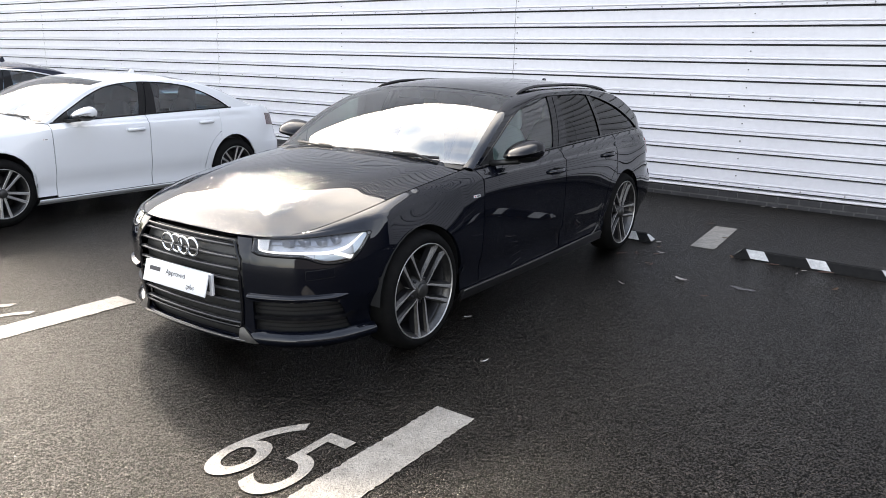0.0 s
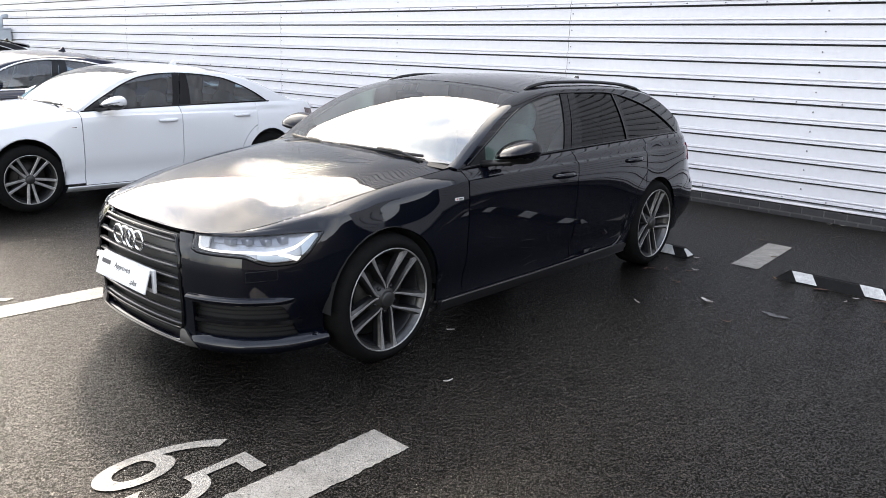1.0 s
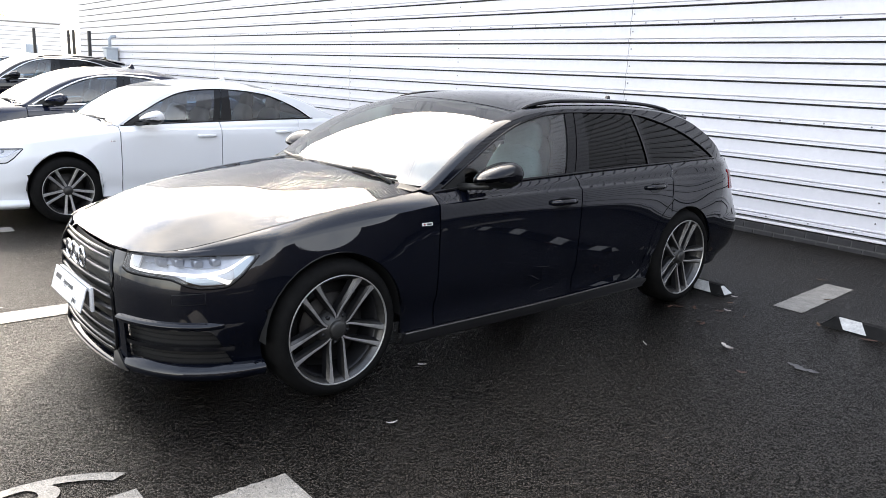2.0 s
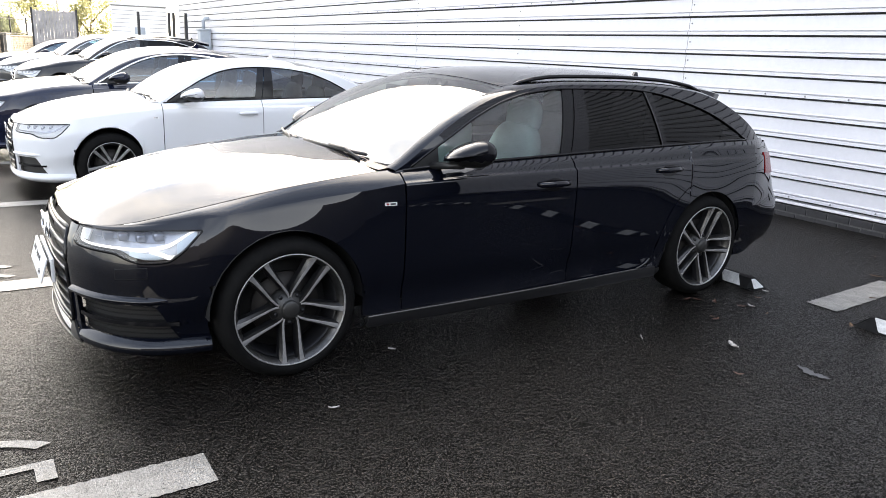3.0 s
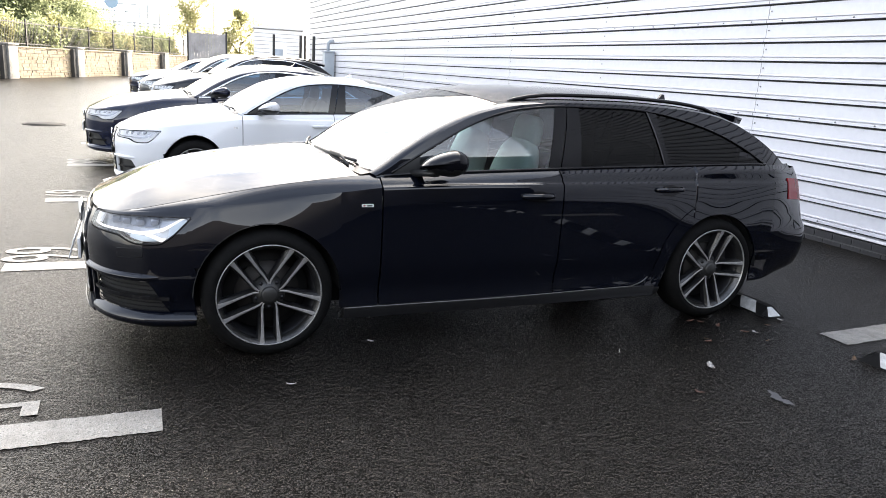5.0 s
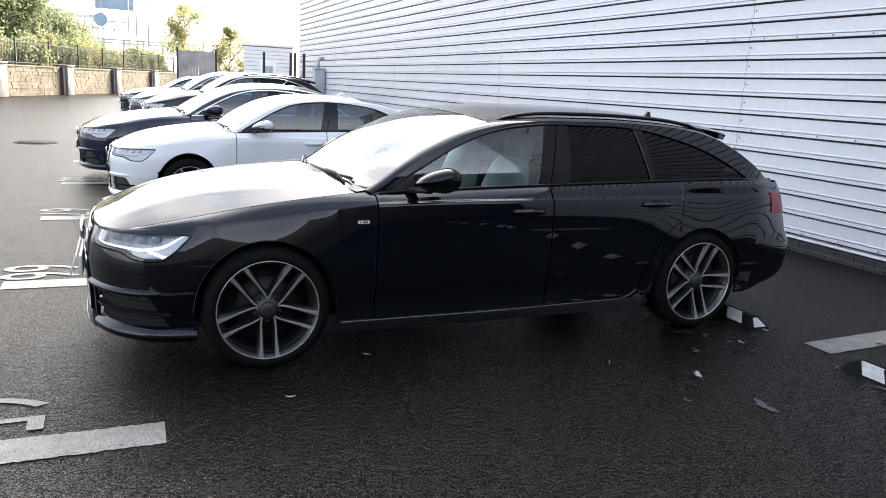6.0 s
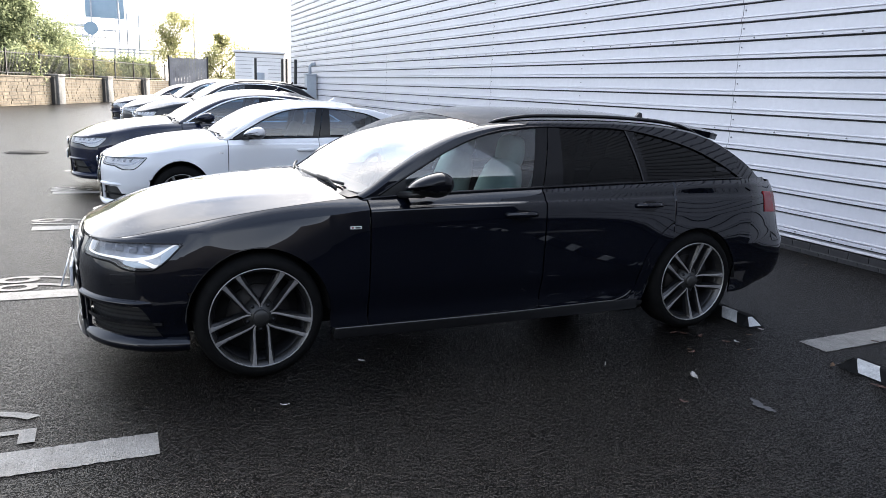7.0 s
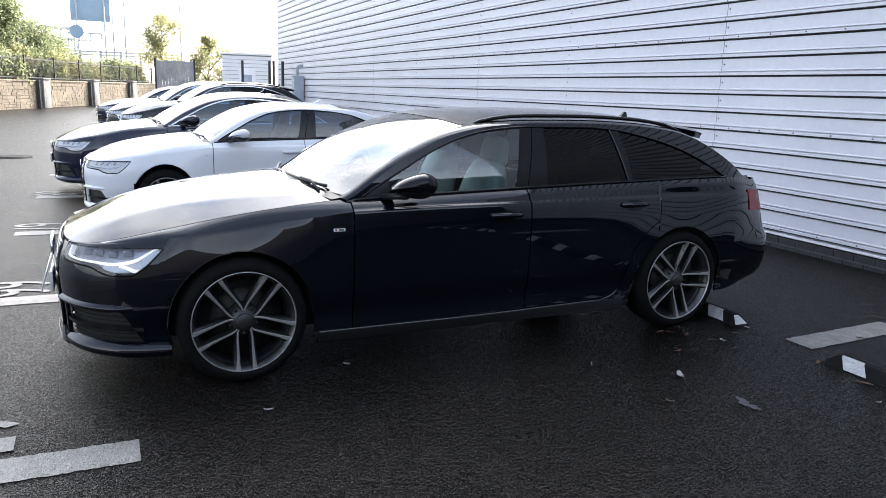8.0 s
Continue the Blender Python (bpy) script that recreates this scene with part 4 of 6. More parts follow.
        if near:  # branch of the light guide, pale facets at both ends, dim upper chamber
            gx, gv = curve((0, 0.66), (1, 0.72), (2, 0.775), (3, 0.80)), curve((0, 0.36), (1, 0.27), (2, 0.13), (3, 0.07))
            panel("light_guide", lambda i, w: lamp(gx(i) + w * 0.28, gv(i) + w, 0.010), spaced(0, 3, 16), spaced(-0.045, 0.045, 3), DRL, s, 0.006, parent=head, text="glowing white light guide")
            panel("side_facet", lambda u, v: lamp(u, v * (0.44 + 0.30 * smoothstep(0.80, 0.96, u)), 0.020), spaced(0.825, 0.965, 8), spaced(0.16, 1.0, 4), LAMP_BLUE, s, 0.008, parent=head)
            panel("inner_facet", lambda u, v: lamp(u, v, 0.018), spaced(0.03, 0.12, 5), spaced(0.30, 0.94, 5), LAMP_PALE, s, 0.008, parent=head)
            panel("upper_chamber", lambda u, v: lamp(u, v, 0.032), spaced(0.14, 0.74, 14), spaced(0.58, 0.94, 4), LAMP_GREY, s, 0.012, parent=head)
        for k, (u, v) in enumerate(((0.28, 0.66), (0.42, 0.70), (0.56, 0.74), (0.69, 0.79))):
            b = bmesh.new()
            c = lamp(u, v, 0.035)
            box(b, c - Vector((0.030, 0.02, 0.016)), c + Vector((0.030, 0.02, 0.016)), 0.008)
            put("projector", b, LAMP_GREY if near else REFLECTOR, head)
        # tail lamp
        panel("tail_light", lambda u, v: skin(a_of(3.60 + 0.24 * u), 0.80 - 0.02 * u + 0.145 * v, s, -0.006), spaced(0, 1, 12), spaced(0, 1, 6), TAIL_RED if near else TAIL_DARK, s, 0.02, text="red tail light")

    # front bumper, in horizontal bands
    b_end = a_of(-0.40)
    grille_half = a_of_x(0.425)
    corner = a_of(-0.51) if near else a_of(-0.64)
    for s in (1, -1):
        top_of = lambda u: (lamp_low((u - low_a) / (high_a - low_a)) - 0.006) if u > low_a else 0.727
        edge_of = lambda z: grille_half - 0.17 * max(0.0, z - 0.62) / 0.085 * 0.30 + 0.006

        def cheek(u, v):
            foot = 0.415 - 0.185 * smoothstep(corner - 0.10, corner + 0.03, u)
            z = foot + (top_of(u) - foot) * v
            k = smoothstep(low_a + 0.02, grille_half, u)
            arch_y = -math.sqrt(max(0.0, ARCH_R ** 2 - (z - HUB_Z) ** 2)) - 0.002
            reach = (a_of(-0.40 + (arch_y + 0.40) * smoothstep(0.505, 0.485, z)) - grille_half) / (b_end - grille_half)
            wide = grille_half + (u - grille_half) * (1 + (reach - 1) * smoothstep(corner, b_end, u))
            tuck = 0.040 * smoothstep(0.44, 0.24, z) * smoothstep(corner - 0.10, corner + 0.03, u)
            return skin(wide + (edge_of(z) - grille_half) * k, z, s, tuck)
        panel("bumper_side", cheek, sorted(spaced(grille_half, b_end, 40) + [low_a - 0.002, low_a + 0.002]), spaced(0, 1, 16), paint, s, 0.012)
        if near:
            w0, w1 = a_of_x(0.715), a_of_x(0.80)
            cover = grid(lambda u, v: skin(w0 + (w1 - w0) * u, 0.535 + 0.012 * u + 0.045 * v, s, -0.002), spaced(0, 1, 7), spaced(0, 1, 4), away, 0.004)
            put("washer_cover", cover, paint)
            b = bmesh.new()
            tube(b, [skin(w0 + (w1 - w0) * u, 0.535 + 0.012 * u + 0.045 * v, s, -0.0005) for u, v in ((0, 0), (0.5, 0), (1, 0), (1, 0.5), (1, 1), (0.5, 1), (0, 1), (0, 0.5))], 0.0022, 5, closed=True)
            put("washer_gap", b, SHELL_BLACK)
        blade_end = lambda u: smoothstep(corner - 0.14, corner + 0.04, u)
        # blade over the intake: its upper face looks up
        blade_out = curve((0, 0.05), (0.25, 0.0), (0.5, -0.022), (0.62, -0.024), (0.8, -0.008), (1.0, 0.010))
        panel("intake_blade", lambda u, v: skin(u, 0.405 + 0.060 * v, s, blade_out(v) * (1 - blade_end(u)) + 0.012 * blade_end(u)), spaced(grille_half + 0.03, corner + 0.06, 24), spaced(0, 1, 11), paint, s, 0.02)
        panel("intake_mesh", lambda u, v: skin(u, 0.245 + 0.165 * v, s, 0.045), spaced(grille_half + 0.03, corner + 0.01, 14), spaced(0, 1, 4), SATIN_BLACK, s, 0.0, text="black honeycomb air intake")
        panel("intake_divider", lambda u, v: skin(u, 0.318 + 0.018 * v, s, 0.008), spaced(grille_half + 0.03, corner + 0.01, 16), spaced(0, 1, 3), GLOSS_BLACK, s, 0.03)
        panel("grille_post", lambda u, v: skin(u, 0.225 + 0.25 * v, s, 0.004), spaced(grille_half - 0.01, grille_half + 0.05, 4), spaced(0, 1, 6), paint, s, 0.02)
        if near:  # honeycomb threads of the intake
            b = bmesh.new()
            u0, u1 = grille_half + 0.05, corner
            cells = 26
            for i in range(cells):
                for j in range(7):
                    z = 0.252 + 0.022 * j
                    if 0.312 < z < 0.338:
                        continue
                    u = u0 + (u1 - u0) * (i + 0.5 * (j % 2)) / cells
                    p = skin(u, z, s, 0.030)
                    q = skin(u + (u1 - u0) / cells * 0.8, z, s, 0.030)
                    tube(b, [p, (p + q) / 2 + Vector((0, 0, 0.006)), q], 0.0022, 4)
            tagged(put("intake_threads", b, GLOSS_BLACK), kind="stuff")
    # splitter lip, lower under the grille
    lip_height = lambda u: 0.096 - 0.046 * (1 - smoothstep(grille_half - 0.06, grille_half + 0.02, u)) * near
    panel("lower_mesh", lambda u, v: skin(abs(u), 0.190 + 0.080 * v, 1 if u >= 0 else -1, 0.030), spaced(-grille_half, grille_half, 21), spaced(0, 1, 3), SATIN_BLACK, 1, 0.0)
    lip_out, lip_end = curve((0, 0.02), (0.25, -0.012), (0.40, -0.020), (0.55, -0.018), (0.8, -0.004), (1.0, 0.022)), a_of(-0.366)
    panel("lower_lip", lambda u, v: skin(abs(u), 0.158 + lip_height(abs(u)) * v, 1 if u >= 0 else -1, lip_out(v)), spaced(-lip_end, lip_end, 52), spaced(0, 1, 10), paint, 1, 0.02)
    if near:
        b = bmesh.new()
        tube(b, [skin(abs(u), 0.196, 1 if u >= 0 else -1, -0.022) for u in spaced(-grille_half, grille_half, 24)], 0.005, 6)
        put("lip_strip", b, MATT_ALU, text="bright edge strip on the lip")
        for s in (1, -1):  # bright upright fin at each end of the strip
            fin = grid(lambda u, v: skin(grille_half - 0.035 + 0.115 * u * (1 - 0.75 * v), 0.190 + 0.075 * v, s, -0.026 + 0.020 * v), spaced(0, 1, 6), spaced(0, 1, 4), away, 0.012)
            put("lip_fin", fin, MATT_ALU, text="dull metal fin at the end of the lip")
    # grille
    gz0, gz1 = 0.262, 0.705
    wide = lambda z: grille_half - 0.012 - 0.17 * max(0.0, z - 0.62) / 0.085 * 0.30 - 0.10 * max(0.0, 0.36 - z)
    back = panel("grille", lambda t, v: skin(abs(t) * wide(gz0 + (gz1 - gz0) * v), gz0 + (gz1 - gz0) * v, 1 if t >= 0 else -1, 0.040), spaced(-1, 1, 15), spaced(0, 1, 8), SATIN_BLACK, 1, 0.0, text="black slatted single-piece grille")
    for k in range(8):
        z = gz0 + 0.022 + k * 0.057
        b = bmesh.new()
        pts = [skin(abs(t) * (wide(z) - 0.01), z, 1 if t >= 0 else -1, 0.012) for t in spaced(-1, 1, 21)]
        tube(b, pts, 0.017, 6, 0.5)
        put("grille_slat", b, SLAT_GREY if near else (CHROME if front == "chrome" else GLOSS_BLACK), back)
    b = bmesh.new()
    edge = [(t, gz1) for t in spaced(-0.98, 0.98, 15)] + [(1.0, z) for z in spaced(gz1 - 0.02, gz0 + 0.02, 12)] + [(t, gz0) for t in spaced(0.97, -0.97, 15)] + [(-1.0, z) for z in spaced(gz0 + 0.02, gz1 - 0.02, 12)]
    tube(b, [skin(abs(t) * wide(z), z, 1 if t >= 0 else -1, 0.0) for t, z in edge], 0.009, 8, closed=True)
    put("grille_surround", b, CHROME if front == "chrome" else GLOSS_BLACK, back)
    # badge of four linked rings, plain shapes
    for i in range(4):
        b = bmesh.new()
        c = Vector((-0.0975 + 0.065 * i, -0.925, 0.645))
        tube(b, [c + Vector((0.045 * math.cos(2 * math.pi * k / 28), 0.006 * (i % 2) + 0.012 * abs(c.x) , 0.045 * math.sin(2 * math.pi * k / 28))) for k in range(28)], 0.0065, 8, closed=True)
        put("badge_ring", b, CHROME, back, "chrome ring badge")
    if near or paint is PAINT_WHITE:  # small trim badge on the wings
        for s in (1, -1):
            for y0, y1, m in ((0.480, 0.544, BADGE), (0.488, 0.498, TAIL_RED), (0.508, 0.536, INK)):
                b = grid(lambda u, v: flank(y0 + (y1 - y0) * u, 0.806 + (0.0 if m is BADGE else 0.004) + (0.016 if m is BADGE else 0.008) * v, s, -0.003 if m is BADGE else -0.0045), spaced(0, 1, 3), spaced(0, 1, 3), away, 0.003)
                put("wing_badge", b, m)
    # number plate holder with bars for writing
    b = bmesh.new()
    box(b, (-0.26, -0.935, 0.415), (0.26, -0.918, 0.53), 0.004)
    plate = put("number_plate", b, PLATE_WHITE, text="white number plate")
    for x0, x1 in ((-0.215, -0.16), (-0.15, -0.095), (-0.085, -0.03), (-0.02, 0.035), (0.07, 0.125), (0.135, 0.19), (0.2, 0.24)):
        b = bmesh.new()
        box(b, (x0, -0.9375, 0.437), (x1, -0.9345, 0.508))
        put("plate_bar", b, INK, plate, smooth=False)

    if near:
        b = bmesh.new()
        lean = Matrix.Translation((0.0, -0.948, 0.532)) @ pose(0, 0, 0, -16)
        box(b, (-0.26, -0.004, -0.118), (0.26, 0.004, 0.0), 0.003, lean)
        board = put("dealer_board", b, PLATE_WHITE, text="white lettered board propped on the number plate")
        b = bmesh.new()
        box(b, (-0.215, -0.0055, -0.052), (-0.125, -0.004, -0.030), 0.0, lean)
        put("word_bar", b, INK, board, smooth=False)
        for text, x, z, size, slant in (("Approved", 0.005, -0.054, 0.040, 0.0), (":plus", 0.135, -0.098, 0.036, 0.25)):
            data = bpy.data.curves.new("lettering", "FONT")
            data.body, data.size, data.align_x, data.shear, data.extrude = text, size, "CENTER", slant, 0.0004
            word = bpy.data.objects.new("lettering", data)
            scene.collection.objects.link(word)
            me = bpy.data.meshes.new_from_object(word.evaluated_get(bpy.context.evaluated_depsgraph_get()))
            bpy.data.objects.remove(word)
            me.materials.clear()
            me.materials.append(INK)
            word = new("lettering", me)
            word.parent = board
            word.matrix_basis = lean @ Matrix.Translation((x, -0.0052, z)) @ pose(0, 0, 0, 90)
    # top of the cabin: screen, roof, rear
    def top(e, t, stretch=0.0):
        y = e
        z = roof_z(y)
        p = flank(y, z, 1)
        slope = smoothstep(1.6, 0.7, y)
        tail = smoothstep(3.15, 3.6, y) if estate else smoothstep(2.3, 2.8, y) * 0.8
        x = p.x - 0.085 + 0.034 * slope
        crown = 0.042 * smoothstep(0.9, 1.55, y) * (1 - tail) + 0.012
        bow = -0.17 * smoothstep(2.2, 0.75, y) + (0.10 * tail if estate else 0.06 * tail)
        edge = 0.022 * (1 - 0.5 * slope)
        return Vector((x * t, y - 0.03 * slope + bow * (1 - t * t), z + edge + crown * (1 - abs(t) ** 2.3)))
    screen_end, roof_end = 1.36, (3.28 if estate else 2.22)
    up = lambda c: Vector((0, -0.1, 1))
    panel("windscreen", top, spaced(0.60, screen_end, 16), spaced(-1, 1, 21), GLASS_SCREEN, 1, 0.0, out=up, text="clear raked windscreen")
    panel("roof", top, spaced(screen_end + 0.008, roof_end, 20 * fine), spaced(-1, 1, 21), paint, 1, 0.01, out=up)
    if estate:
        panel("tailgate_glass", top, spaced(roof_end + 0.01, 3.62, 10), spaced(-0.94, 0.94, 13), GLASS_DARK, 1, 0.0, out=lambda c: Vector((0, 1, 0.4)))
        b = grid(lambda u, v: Vector(((0.585 - 0.03 * v) * u, 3.02 + 0.37 * v - 0.05 * u * u, 1.398 + 0.022 * (1 - u * u) - 0.030 * v - 0.020 * v * v - 0.020 * abs(u) ** 6)), spaced(-1, 1, 17), spaced(0, 1, 6), lambda c: Vector((0, 0, 1)), 0.042)
        put("roof_spoiler", b, paint)
    else:
        panel("rear_screen", top, spaced(roof_end + 0.01, 3.10, 12), spaced(-0.97, 0.97, 15), GLASS_DARK, 1, 0.0, out=up)
        panel("boot_lid", lambda y, t: Vector((t * (flank(y, 0.99, 1).x - 0.06), y, roof_z(max(y, 3.1)) + 0.012 - 0.10 * max(0, y - 3.2) + 0.03 * (1 - t * t))), spaced(3.06, 3.90, 14), spaced(-1, 1, 15), paint, 1, 0.02, out=up)
    for s in (1, -1):
        def cant(y, t):
            a, c = flank(y, roof_z(y), s), top(y, 1.0)
            c = Vector((s * c.x, c.y, c.z))
            mid = (a + c) / 2 + Vector((s * 0.007, -0.005 * smoothstep(1.6, 0.7, y), 0.008))
            return a * (1 - t) ** 2 + mid * 2 * t * (1 - t) + c * t * t
        panel("roof_pillar", cant, spaced(0.575, 3.70, 70), spaced(0, 1, 6), paint, s, 0.0, out=lambda c: Vector((s, 0, 1)))
        if rails:
            b = bmesh.new()
            pts = [Vector((s * (top(y, 1).x - 0.012), y, top(y, 1).z + h)) for y, h in [(1.42, -0.006), (1.48, 0.008), (1.58, 0.016)] + [(y, 0.020) for y in spaced(1.7, 2.8, 12)] + [(2.92, 0.019), (3.02, 0.010), (3.10, -0.006)]]
            tube(b, pts, [0.008, 0.012] + [0.015] * (len(pts) - 4) + [0.012, 0.008], 8, 0.8)
            put("roof_rail", b, GLOSS_BLACK)
    # rear: tailgate and bumper
    r0, r1 = a_of(3.70), ring_a[-1]
    for s in (1, -1):
        panel("tailgate" if estate else "boot_face", lambda u, v: skin(u, 0.585 + 0.42 * v, s), spaced(r0, r1 - 0.001, 14), spaced(0, 1, 8), paint, s, 0.0)

        def bumper_at(u, v):  # from the wheel arch round to the middle
            foot = 0.235 + 0.045 * smoothstep(0.02, 0.5, u)  # the lower edge rises to the tail
            z = foot + (0.585 - foot) * v
            start = a_of(WHEELBASE + math.sqrt(max(0.0, ARCH_R ** 2 - (z - HUB_Z) ** 2)) + 0.002)
            return skin(start + (r1 - 0.001 - start) * u, z, s)
        panel("rear_bumper", bumper_at, [k ** 1.3 for k in spaced(0, 1, 36)], spaced(0, 1, 16), paint, s, 0.01)
        panel("rear_valance", lambda u, v: skin(u, 0.225 + 0.075 * v, s, 0.030), spaced(a_of(3.42), r1 - 0.001, 24), spaced(0, 1, 4), SATIN_BLACK, s, 0.01)
    # scuttle and wipers
    panel("scuttle", lambda u, v: Vector((0.80 * u, 0.50 + 0.13 * v - 0.15 * (1 - u * u), 0.965 + 0.020 * v + 0.045 * (1 - u * u))), spaced(-1, 1, 17), spaced(0, 1, 4), SATIN_BLACK, 1, 0.0, out=up)
    for x0, x1 in ((0.62, 0.02), (-0.05, -0.60)):
        b = bmesh.new()
        pts = []
        for k in range(9):
            x = x0 + (x1 - x0) * k / 8
            t = x / (top(0.66, 1).x)
            p = top(0.625 + 0.012 * k / 8, t)
            pts.append(p + Vector((0, -0.010, 0.012)))
        tube(b, pts, 0.008, 6, 1.2)
        tube(b, [pts[0] + Vector((0.02, -0.05, -0.02)), pts[2] + Vector((0, -0.010, 0.012)), pts[4] + Vector((0, 0, 0.010))], 0.008, 6)
        put("wiper", b, SATIN_BLACK)
    # aerial fin
    b = bmesh.new()
    zt = top(3.02, 0).z - 0.01
    prism(b, [(2.95, zt), (3.10, zt - 0.008), (3.085, zt + 0.03), (3.075, zt + 0.062), (3.055, zt + 0.066), (3.03, zt + 0.035), (2.99, zt + 0.015)], -0.012, 0.012)
    if estate:
        put("aerial_fin", b, paint, smooth=False)
    else:
        for v in b.verts:
            v.co.y -= 0.92
            v.co.z += top(2.10, 0).z - 0.01 - zt
        put("aerial_fin", b, paint, smooth=False)
    # cabin
    if inside:
        b = bmesh.new()
        box(b, (-0.72, 0.55, 0.34), (0.72, 3.3, 0.40))
        put("cabin_floor", b, CABIN)
        b = grid(lambda u, v: Vector((0.80 * u, 0.56 + 0.42 * v, 0.935 - 0.02 * v - 0.22 * max(0, v - 0.75) * 4 * 0.6)), spaced(-1, 1, 12), spaced(0, 1, 8), up, 0.02)
        put("dashboard", b, CABIN)
        b = grid(lambda y, t: top(y, t) - Vector((0, 0, 0.035)), spaced(1.40, 3.2 if estate else 2.2, 10), spaced(-0.97, 0.97, 9), lambda c: Vector((0, 0, -1)))
        put("headliner", b, HEADLINER)
        if estate:
            b = bmesh.new()
            box(b, (-0.74, 3.16, 0.40), (0.74, 3.19, 1.27), 0.01)
            put("boot_lining", b, CABIN)
        for s in (1, -1):
            b = bmesh.new()
            box(b, (s * 0.76 - 0.02, 0.65, 0.36), (s * 0.76 + 0.02, 3.2, 0.93), 0.01)
            put("door_lining", b, CABIN)
        for s, row in ((1, 1.45), (-1, 1.45), (1, 2.35), (-1, 2.35)):
            x = s * 0.37
            seat_part = put("seat", cushion((0.26, 0.29, 0.105), Matrix.Translation((x, row - 0.15, 0.55)) @ pose(0, 0, 0, 5)), seat, text="pale leather seat")
            put("seat_back", cushion((0.255, 0.085, 0.33), Matrix.Translation((x, row + 0.165, 0.82)) @ pose(0, 0, 0, -18), 0.22), seat, seat_part)
            put("head_rest", cushion((0.145, 0.055, 0.105), Matrix.Translation((x, row + 0.285, 1.185)) @ pose(0, 0, 0, -9), 0.12), seat, seat_part)
            for dx in (-0.06, 0.06):
                b = bmesh.new()
                rod(b, (x + dx, row + 0.25, 1.02), (x + dx, row + 0.28, 1.14), 0.007, 8)
                put("head_rest_post", b, CHROME, seat_part)
        b = bmesh.new()
        tube(b, [Vector((-0.37 + 0.185 * math.cos(a), 0.98 + 0.08 * math.sin(a), 0.93 + 0.165 * math.sin(a))) for a in spaced(0, 2 * math.pi * 27 / 28, 28)], 0.015, 8, closed=True)
        box(b, (-0.43, 0.93, 0.89), (-0.31, 0.99, 0.96), 0.01)
        tube(b, [Vector((-0.37, 0.98, 0.93)), Vector((-0.37, 0.75, 0.85))], 0.03, 8)
        put("steering_wheel", b, SATIN_BLACK)
        b = bmesh.new()
        box(b, (-0.12, 1.02, 1.27), (0.12, 1.05, 1.34), 0.012)
        put("rear_view_mirror", b, SATIN_BLACK)
    tagged(car, label, "car", group)
    car.matrix_world = Matrix.Translation(at) @ pose(0, 0, 0, 0, 0, askew)
    return car


# the black estate, facing the road
make_car("black estate car with roof rails and rain drops, parked", PAINT_BLACK, (-3.157, 0.0, 0), near=True, rails=True, askew=0.5)

small_y = curve((-0.92, -0.865), (0.0, 0.0), (0.595, 0.50), (1.715, 1.54), (2.912, 2.65), (4.02, 3.57))
small_saloon = lambda v: Vector((v.x * 0.965, small_y(v.y), 0.965 * (v.z if v.z < 1.3 else 1.3 + (v.z - 1.3) * 0.8)))
make_car("white compact saloon car, parked in its bay", PAINT_WHITE, (-7.92, -0.04, 0), estate=False, warp=small_saloon, wheel_r=0.318, dark_rear=False, seat=DARK_CLOTH)
make_car("dark blue saloon car with chrome window trim, parked", PAINT_NAVY, (-10.6, -0.43, 0), estate=False, wheel_r=0.335, trim=CHROME, dark_rear=False, seat=DARK_CLOTH)
tall = lambda v: Vector((v.x, v.y, v.z if v.z < 0.4 else 0.4 + (v.z - 0.4) * 1.17))
make_car("black tall estate car with chrome trim, parked", PAINT_BLACK, (-18.7, 0.57, 0), warp=tall, trim=CHROME, front="chrome", rails=True)
make_car("grey tall estate car with a chrome grille, parked", PAINT_GREY, (-21.4, 0.30, 0), warp=tall, trim=CHROME, front="chrome")
make_car("dark saloon car parked at the end of the row", PAINT_NAVY, (-26.9, 0.0, 0), estate=False)


# ---- brick plinth of the building ----
def brick_mesh():
    b = bmesh.new()
    box(b, (0, 0, 0), (0.214, 0.05, 0.0660))
    for v in b.verts:  # a worn front edge
        if v.co.y < 0.001:
            v.co.x += 0.003 if v.co.x < 0.1 else -0.003
            v.co.z += 0.003 if v.co.z < 0.03 else -0.003
    me = bpy.data.meshes.new("brick")
    b.to_mesh(me)
    b.free()
    me.materials.append(BRICK)
    return me


plinth = tagged(new("wall_plinth", None), "dark blue engineering brick plinth with pale joints", "wall", kind="structure")
plinth.location = (0, WALL_Y - 0.02, 0)
bm = bmesh.new()
box(bm, (WALL_X0, 0.006, -0.05), (WALL_X1, 0.07, 0.15))
part("mortar_bed", bm, MORTAR, plinth, smooth=False)
one_brick = brick_mesh()
for course in range(2):
    for i in range(72):
        ob = new("brick", one_brick)
        ob.parent = plinth
        ob.location = (-11.6 + i * 0.225 + 0.1125 * (course % 2), -0.004 + random.uniform(-0.0015, 0.0015), 0.006 + course * 0.0790)
bm = bmesh.new()
for course in range(2):
    for x0, x1 in ((WALL_X0, -11.8), (4.8, WALL_X1)):
        for i in range(int((x1 - x0) / 0.225)):
            xx = x0 + i * 0.225 + 0.1125 * (course % 2)
            box(bm, (xx, -0.004, 0.003 + course * 0.0748), (xx + 0.214, 0.05, 0.0675 + course * 0.0748))
tagged(part("far_bricks", bm, BRICK, plinth, smooth=False), kind="stuff")

